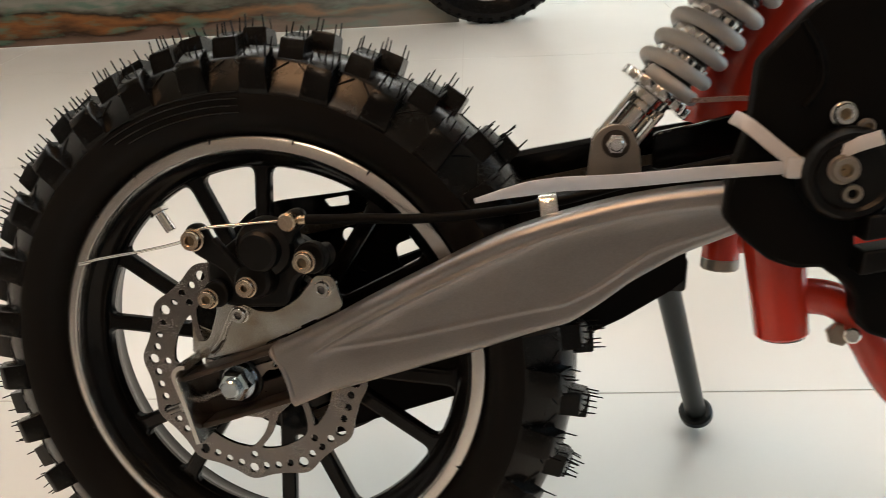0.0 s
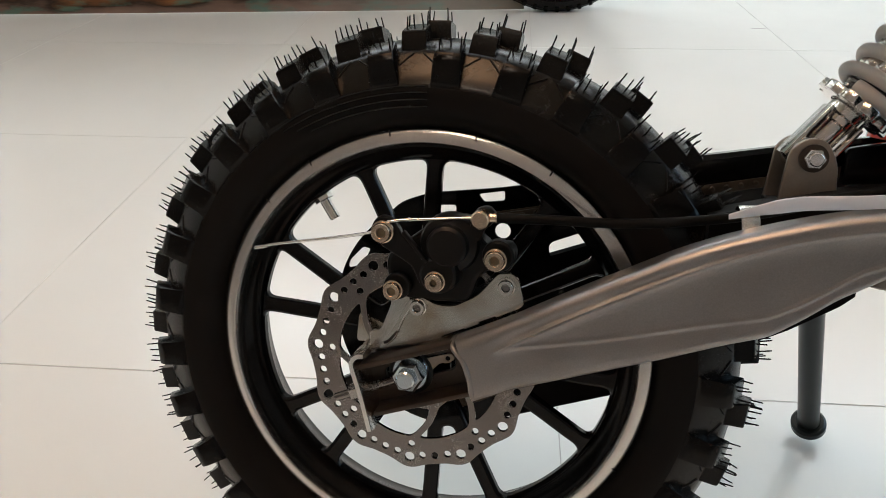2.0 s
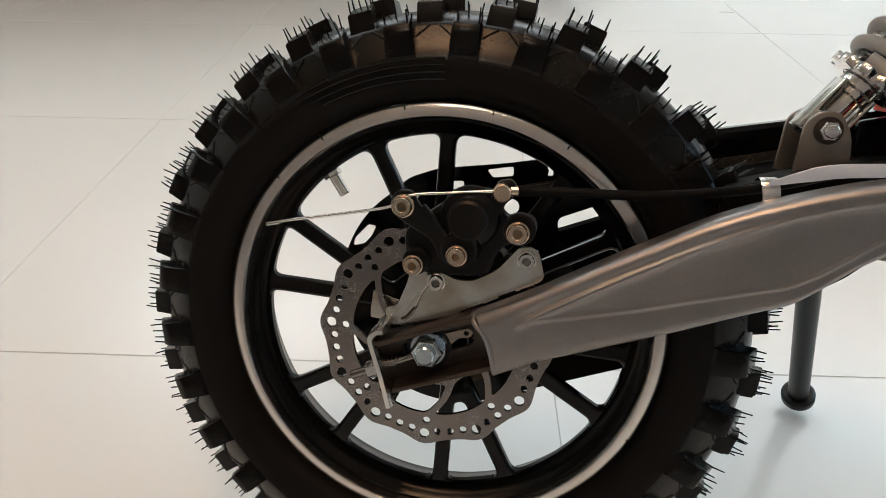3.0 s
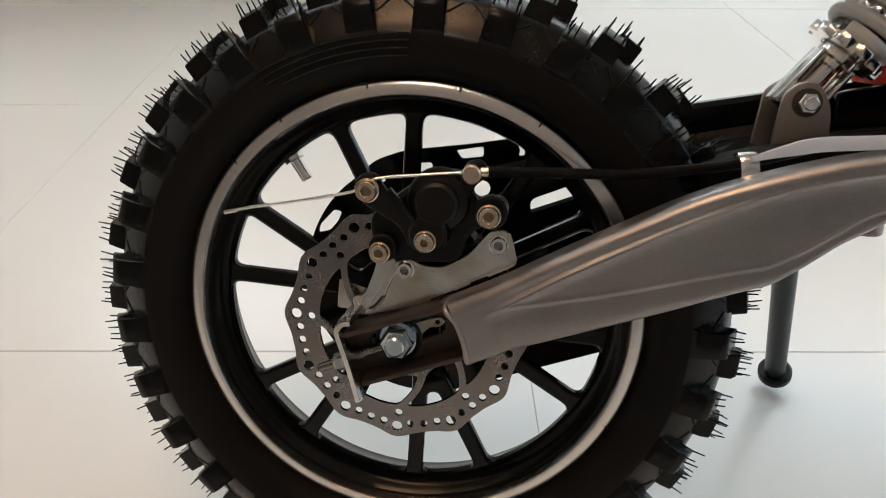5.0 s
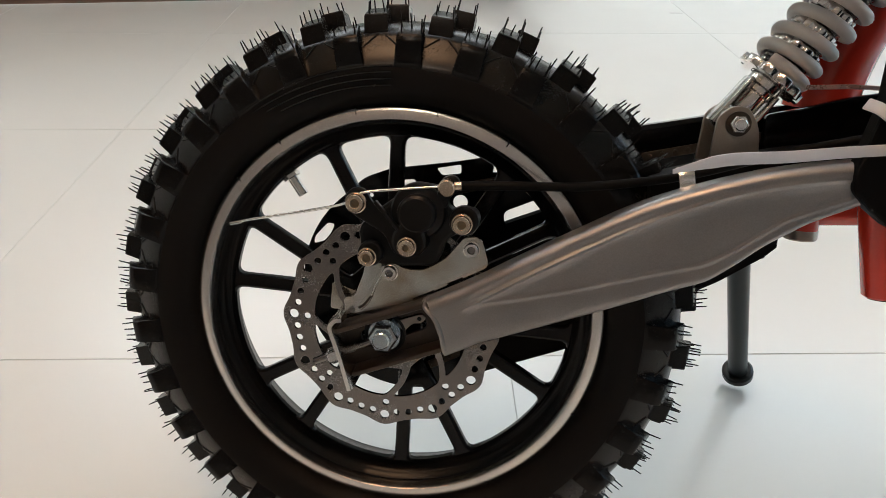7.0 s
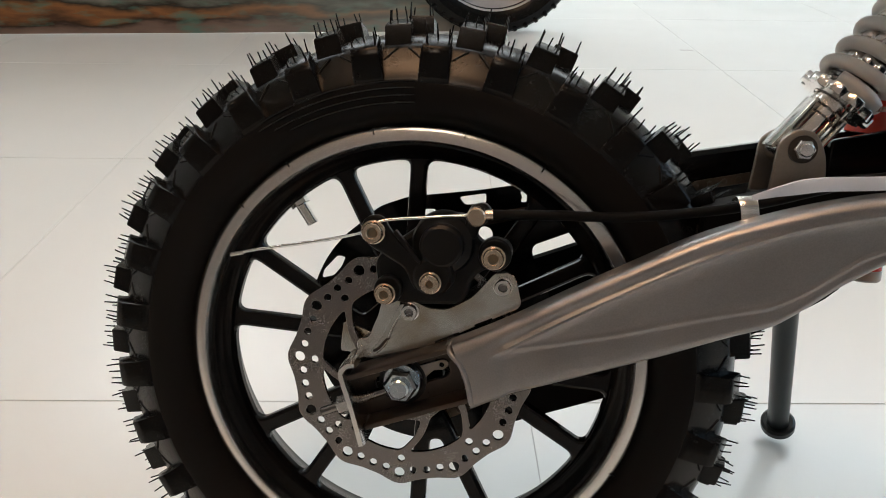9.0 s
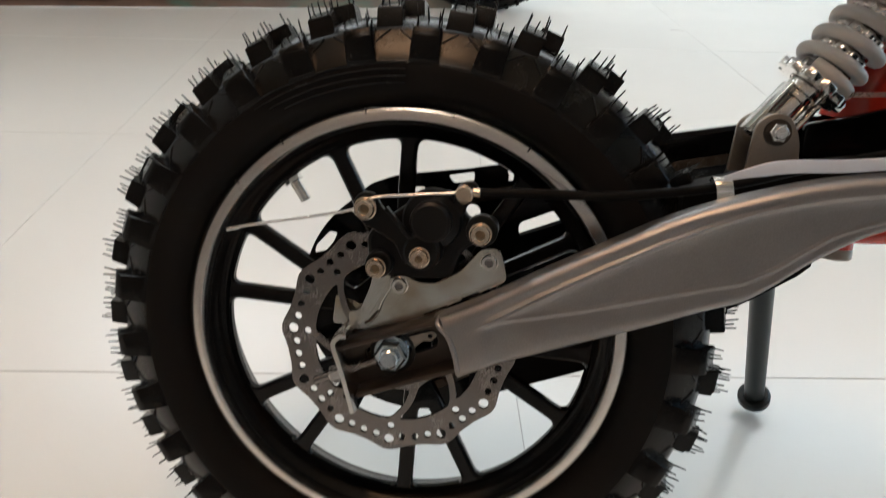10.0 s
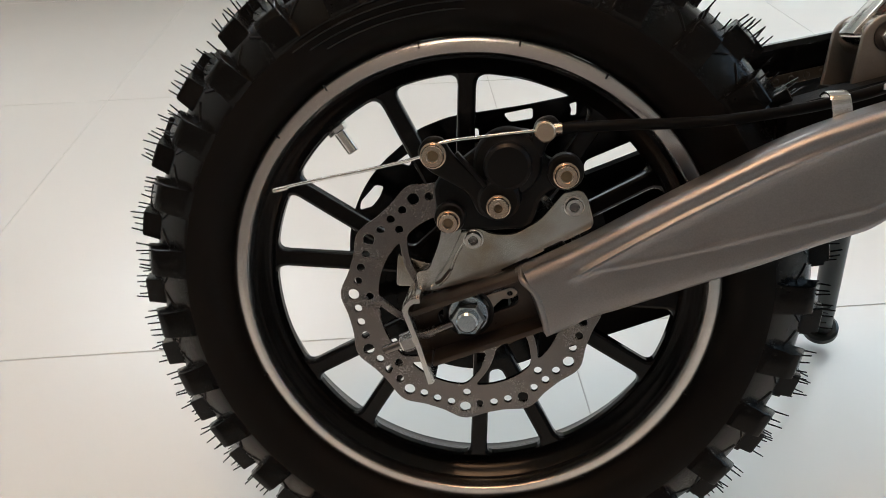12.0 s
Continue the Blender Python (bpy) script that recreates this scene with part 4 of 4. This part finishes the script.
part("mount_bolt", rod((0.1976, -0.0262, 0.1326), (0.1976, 0.0250, 0.1326), 0.0036, 20), CHROME, clevis)
part("mount_nut", lathe([(0.0036, -0.0238), (0.0050, -0.0238), (0.0055, -0.0228), (0.0055, -0.0196), (0.0036, -0.0196)], 6, closed=True, at=(0.1976, 0, 0.1326)), ZINC, clevis)
part("mount_washer", lathe([(0.0040, -0.0198), (0.0072, -0.0198), (0.0072, -0.0184), (0.0040, -0.0184)], 32, closed=True, at=(0.1976, 0, 0.1326)), DROPOUT, clevis)


def on_shock(profile, n=48):
    return lathe(profile, n, turn=SHOCK)


shock = bpart("shock_absorber", on_shock([(0, 0.004), (0.0070, 0.004), (0.0076, 0.006), (0.0076, 0.0205), (0.0092, 0.0215), (0.0092, 0.0245), (0.0108, 0.0255), (0.0108, 0.0310), (0, 0.0310)]), CHROME, "chromed coil-over shock absorber")
FORK = Matrix(((0.8, 0.6, 0, S0.x), (0, 0, -1, S0.y), (-0.6, 0.8, 0, S0.z), (0, 0, 0, 1)))
for x0, x1 in ((-0.0108, -0.0084), (0.0084, 0.0108)):
    part("fork_prong", box(x0, x1, -0.007, 0.0265, -0.0085, 0.0085, 0.0008, FORK), CHROME, shock)
part("eye", rod((0.1976, -0.0145, 0.1326), (0.1976, 0.0145, 0.1326), 0.0100, 28), CHROME, shock)
def castellated(radius, d, half, turn, notch=0.86):
    """A toothed ring round the shock's axis at distance d."""
    teeth = [(radius if k % 8 < 5 else radius * notch, 360 / 80 * k + turn) for k in range(80)]
    me = curve_mesh([[polar(r, a) for r, a in teeth], circle(0, 0, 0.010, 24)], extrude=half, bevel=0.0004, res=1)
    me.materials.clear()
    me.transform(SHOCK @ Matrix.Translation((0, d, 0)) @ UPRIGHT)
    return me


part("lower_perch", castellated(0.0212, 0.0330, 0.0022, 0), CHROME, shock, "castellated chrome spring perch")
part("lock_ring", castellated(0.0127, 0.0385, 0.0016, 14), CHROME, shock)
part("damper_body", on_shock([(0.0120, 0.030)] + [(0.0122 + 0.0008 * (k % 2), 0.036 + 0.0012 * k) for k in range(60)] + [(0.012, 0.112), (0, 0.112)], 32), STEEL, shock, "threaded damper body")
for k, d in enumerate((0.0530, 0.0655, 0.0790)):
    part("damper_collar", castellated(0.0150, d, 0.0022, 9 * k, 0.90), CHROME, shock)
turns, rise = 7.6, 0.0129
helix = []
for k in range(int(turns * 26) + 1):
    a, t = 1.6 - 2 * math.pi * k / 26, k / 26
    helix.append(SHOCK @ Vector((0.0166 * math.cos(a), 0.0390 + rise * (t - 0.5 * (1 - math.exp(-1.5 * t))), 0.0166 * math.sin(a))))
me = curve_mesh([[tuple(v) for v in helix]], depth=0.0037, fill=False, res=4, cyclic=False)
me.materials.clear()
me.shade_smooth()
part("coil_spring", me, SPRING, shock, "pale grey painted coil spring")
part("upper_perch", on_shock([(0, 0.126), (0.0240, 0.126), (0.0245, 0.128), (0.0245, 0.133), (0.010, 0.136), (0.010, 0.150), (0, 0.150)]), CHROME, shock)

# frame
frame_ = bpart("bike_frame", rod((0.2640, -0.0560, 0.1250), (0.2776, -0.0560, 0.0470), 0.0145, 40, 0.0012, 0.0120), RED, "glossy red painted steel frame")
part("tube_end", rod((0.2776, -0.0560, 0.0472), (0.27775, -0.0560, 0.0462), 0.0104, 32, 0.0002), PLASTIC, frame_)
part("seat_tube", tube([(0.2570, 0.0300, 0.1400), (0.2595, 0.0300, 0.1550), (0.2700, 0.0300, 0.1900), (0.2950, 0.0300, 0.2400)], 0.0215, 6, 6), RED, frame_)
part("gusset", plate([rounded([(0.2180, 0.1180), (0.2180, 0.1375), (0.2400, 0.1430), (0.2620, 0.1495), (0.2950, 0.1560), (0.2950, 0.1180)], 0.003)], 0.0020, 0.0060, 0.0012), BLACK, frame_, "black frame gusset")
part("lower_rail", tube([(0.2770, -0.0560, 0.0668), (0.2950, -0.0560, 0.0664), (0.3060, -0.0560, 0.0610), (0.3150, -0.0560, 0.0480), (0.3280, -0.0560, 0.0280), (0.3450, -0.0560, 0.0120)], 0.0085, 6, 6), RED, frame_)
part("cross_stub", rod((0.2680, 0.0530, 0.0530), (0.2680, 0.0530, 0.0800), 0.0110, 28, 0.001), RED, frame_)
part("stub_cap", rod((0.2680, 0.0530, 0.0520), (0.2680, 0.0530, 0.0600), 0.0113, 28, 0.001), CLEVIS, frame_, "dull grey tube cap")
part("cross_rail", rod((0.2680, 0.0530, 0.0700), (0.3600, 0.0530, 0.0760), 0.0085, 24), RED, frame_)
bolt = part("frame_bolt", rod((0.3050, -0.0520, 0.0515), (0.3025, -0.0730, 0.0540), 0.0036, 24, 0.0008), ZINC, frame_)
part("bolt_flange", rod((0.3010, -0.0590, 0.0508), (0.3003, -0.0640, 0.0513), 0.0056, 6, 0.0008), CLEVIS, bolt)
cover_out = [(0.3000, 0.2150), (0.2700, 0.1950), (0.2510, 0.1730), (0.2500, 0.1480), (0.2424, 0.1173), (0.2422, 0.1061), (0.2513, 0.0964), (0.2630, 0.0875), (0.2740, 0.0845), (0.2850, 0.0856), (0.2885, 0.0828), (0.2940, 0.0800), (0.2996, 0.0735), (0.3010, 0.0640), (0.3060, 0.0570), (0.3180, 0.0540), (0.3500, 0.0540), (0.3500, 0.0960), (0.2990, 0.0845), (0.2962, 0.1000), (0.2980, 0.1190), (0.3800, 0.1260), (0.3800, 0.2150)]
cover = bpart("side_cover", plate([rounded(cover_out, 0.003)], -0.0710, 0.0140, 0.002), PLASTIC, "matt black plastic side cover")
part("moulded_rib", tube([(0.2660, -0.0785, 0.1880), (0.2735, -0.0790, 0.1760), (0.2755, -0.0790, 0.1640), (0.2700, -0.0785, 0.1540)], 0.0016, 6, 6), PLASTIC, cover)
motor = bpart("motor_case", lathe([(0, -0.0870), (0.0135, -0.0870), (0.0150, -0.0885), (0.0172, -0.0885), (0.0190, -0.0865), (0.0196, -0.0830), (0.0196, -0.02), (0, -0.02)], 60, at=(0.2890, 0, 0.1270)), CASTING, "black cast motor case with stacked fins")
screw(0.2849, -0.0835, 0.1512, 0.0052, CHROME, "bright case screw", motor)
screw(0.2937, -0.0835, 0.1464, 0.0034, CLEVIS, "small dull case screw", motor)
screw(0.2852, -0.0912, 0.1292, 0.0062, CLEVIS, "bright case screw", motor)
screw(0.2892, -0.0895, 0.1195, 0.0046, CLEVIS, "dull case screw", motor)
for foot in ((0.1002, 0.1108), (0.0858, 0.0960)):
    lo, hi = foot
    part("cooling_fin", plate([rounded([(0.2952, lo), (0.2960, hi), (0.3500, hi + 0.0125), (0.3500, lo + 0.0135)], 0.0012)], -0.0830, 0.0160, 0.001), CASTING, motor)
fender = bpart("rear_fender", loft([[(x, y, z + w) for y, w in ((-0.052, 0.0), (-0.055, 0.002), (-0.03, 0.010), (0.03, 0.010), (0.055, 0.002), (0.052, 0.0), (0.03, 0.0075), (-0.03, 0.0075))] for x, z in ((0.04, 0.360), (0.12, 0.2720), (0.165, 0.2385), (0.1835, 0.2313), (0.2119, 0.2248), (0.2390, 0.2197), (0.2432, 0.2285))]), WHITE, "white plastic rear mudguard")
for y in (-0.0530, 0.0530):
    part("rolled_edge", tube([(0.12, y, 0.272), (0.165, y, 0.2385), (0.1835, y, 0.2313), (0.2119, y, 0.2248), (0.2390, y, 0.2197), (0.2432, y, 0.2285)], 0.0014, 4, 2), GREYRIM, fender)

# cable ties
tie = bpart("cable_tie", tapered_strip([(0.1410, -0.1390, 0.1188), (0.1530, -0.1330, 0.1215), (0.1700, -0.1230, 0.1238), (0.1980, -0.1080, 0.1245), (0.2320, -0.0900, 0.1265), (0.2680, -0.0790, 0.1290)], 0.0056, 0.0014, (0, -0.1, 1)), NYLON, "white nylon cable tie with long tail")
part("tie_head", box(0.2640, 0.2735, -0.0850, -0.0770, 0.1245, 0.1335, 0.0015), NYLON, tie)
part("tie_loop", strip([(0.2690, -0.0800, 0.1305), (0.2600, -0.0810, 0.1370), (0.2530, -0.0810, 0.1425), (0.2470, -0.0790, 0.1470), (0.2440, -0.0700, 0.1490)], 0.0060, 0.0014, (0.5, 0.2, 1)), NYLON, tie)
part("tie_loop", strip([(0.2730, -0.0820, 0.1295), (0.2800, -0.0850, 0.1340), (0.2880, -0.0880, 0.1390), (0.2960, -0.0930, 0.1430)], 0.0060, 0.0014, (-0.4, 0.2, 1)), NYLON, tie)
bpart("frame_tie", strip([(0.2300, -0.0050, 0.1545), (0.2400, -0.0190, 0.1553), (0.2560, -0.0205, 0.1563), (0.2740, -0.0150, 0.1560), (0.2800, 0.0, 0.1560)], 0.0026, 0.0010, (0, 0, 1)), TIE, "thin clear nylon tie round the frame tube")

# side stand
stand = bpart("side_stand", rod((0.2432, 0.0996, 0.0300), (0.2903, 0.2083, -0.1137), 0.0086, 28, 0.001), STAND, "dark grey steel side stand")
part("stand_foot", rod((0.2893, 0.2060, -0.1107), (0.2918, 0.2117, -0.1183), 0.0140, 32, 0.002), STAND, stand)
part("stand_pivot", box(0.2310, 0.2510, 0.0600, 0.1030, 0.0330, 0.0560, 0.003), BLACK, stand)

thing("scuff_mark", box(-0.017, 0.017, -0.003, 0.003, 0.0, 0.0005, 0.0002), SCUFF, "short grey scuff on the tiled floor", "mark", at=pose(0.441, 1.644, 0.0002, 0, 0, 8))

# ---- floor tiles ----
tile = box(0.0004, 0.5996, 0.0008, 0.5992, -0.012, 0.0, 0.0004)
tile.set_sharp_from_angle(angle=radians(4))
tile.materials.append(TILE)
for i in range(-6, 9):
    for j in range(-6, 9):
        c = GRID @ Vector((0.6 * i + 0.3, 0.6 * j + 0.3, 0))
        if X0 - 0.2 < c.x < X1 + 0.2 and Y0 - 0.2 < c.y < Y1 + 0.2:
            o = part("floor_tile", tile, TILE, floor)
            o.matrix_local = GRID @ pose(0.6 * i, 0.6 * j, 0)
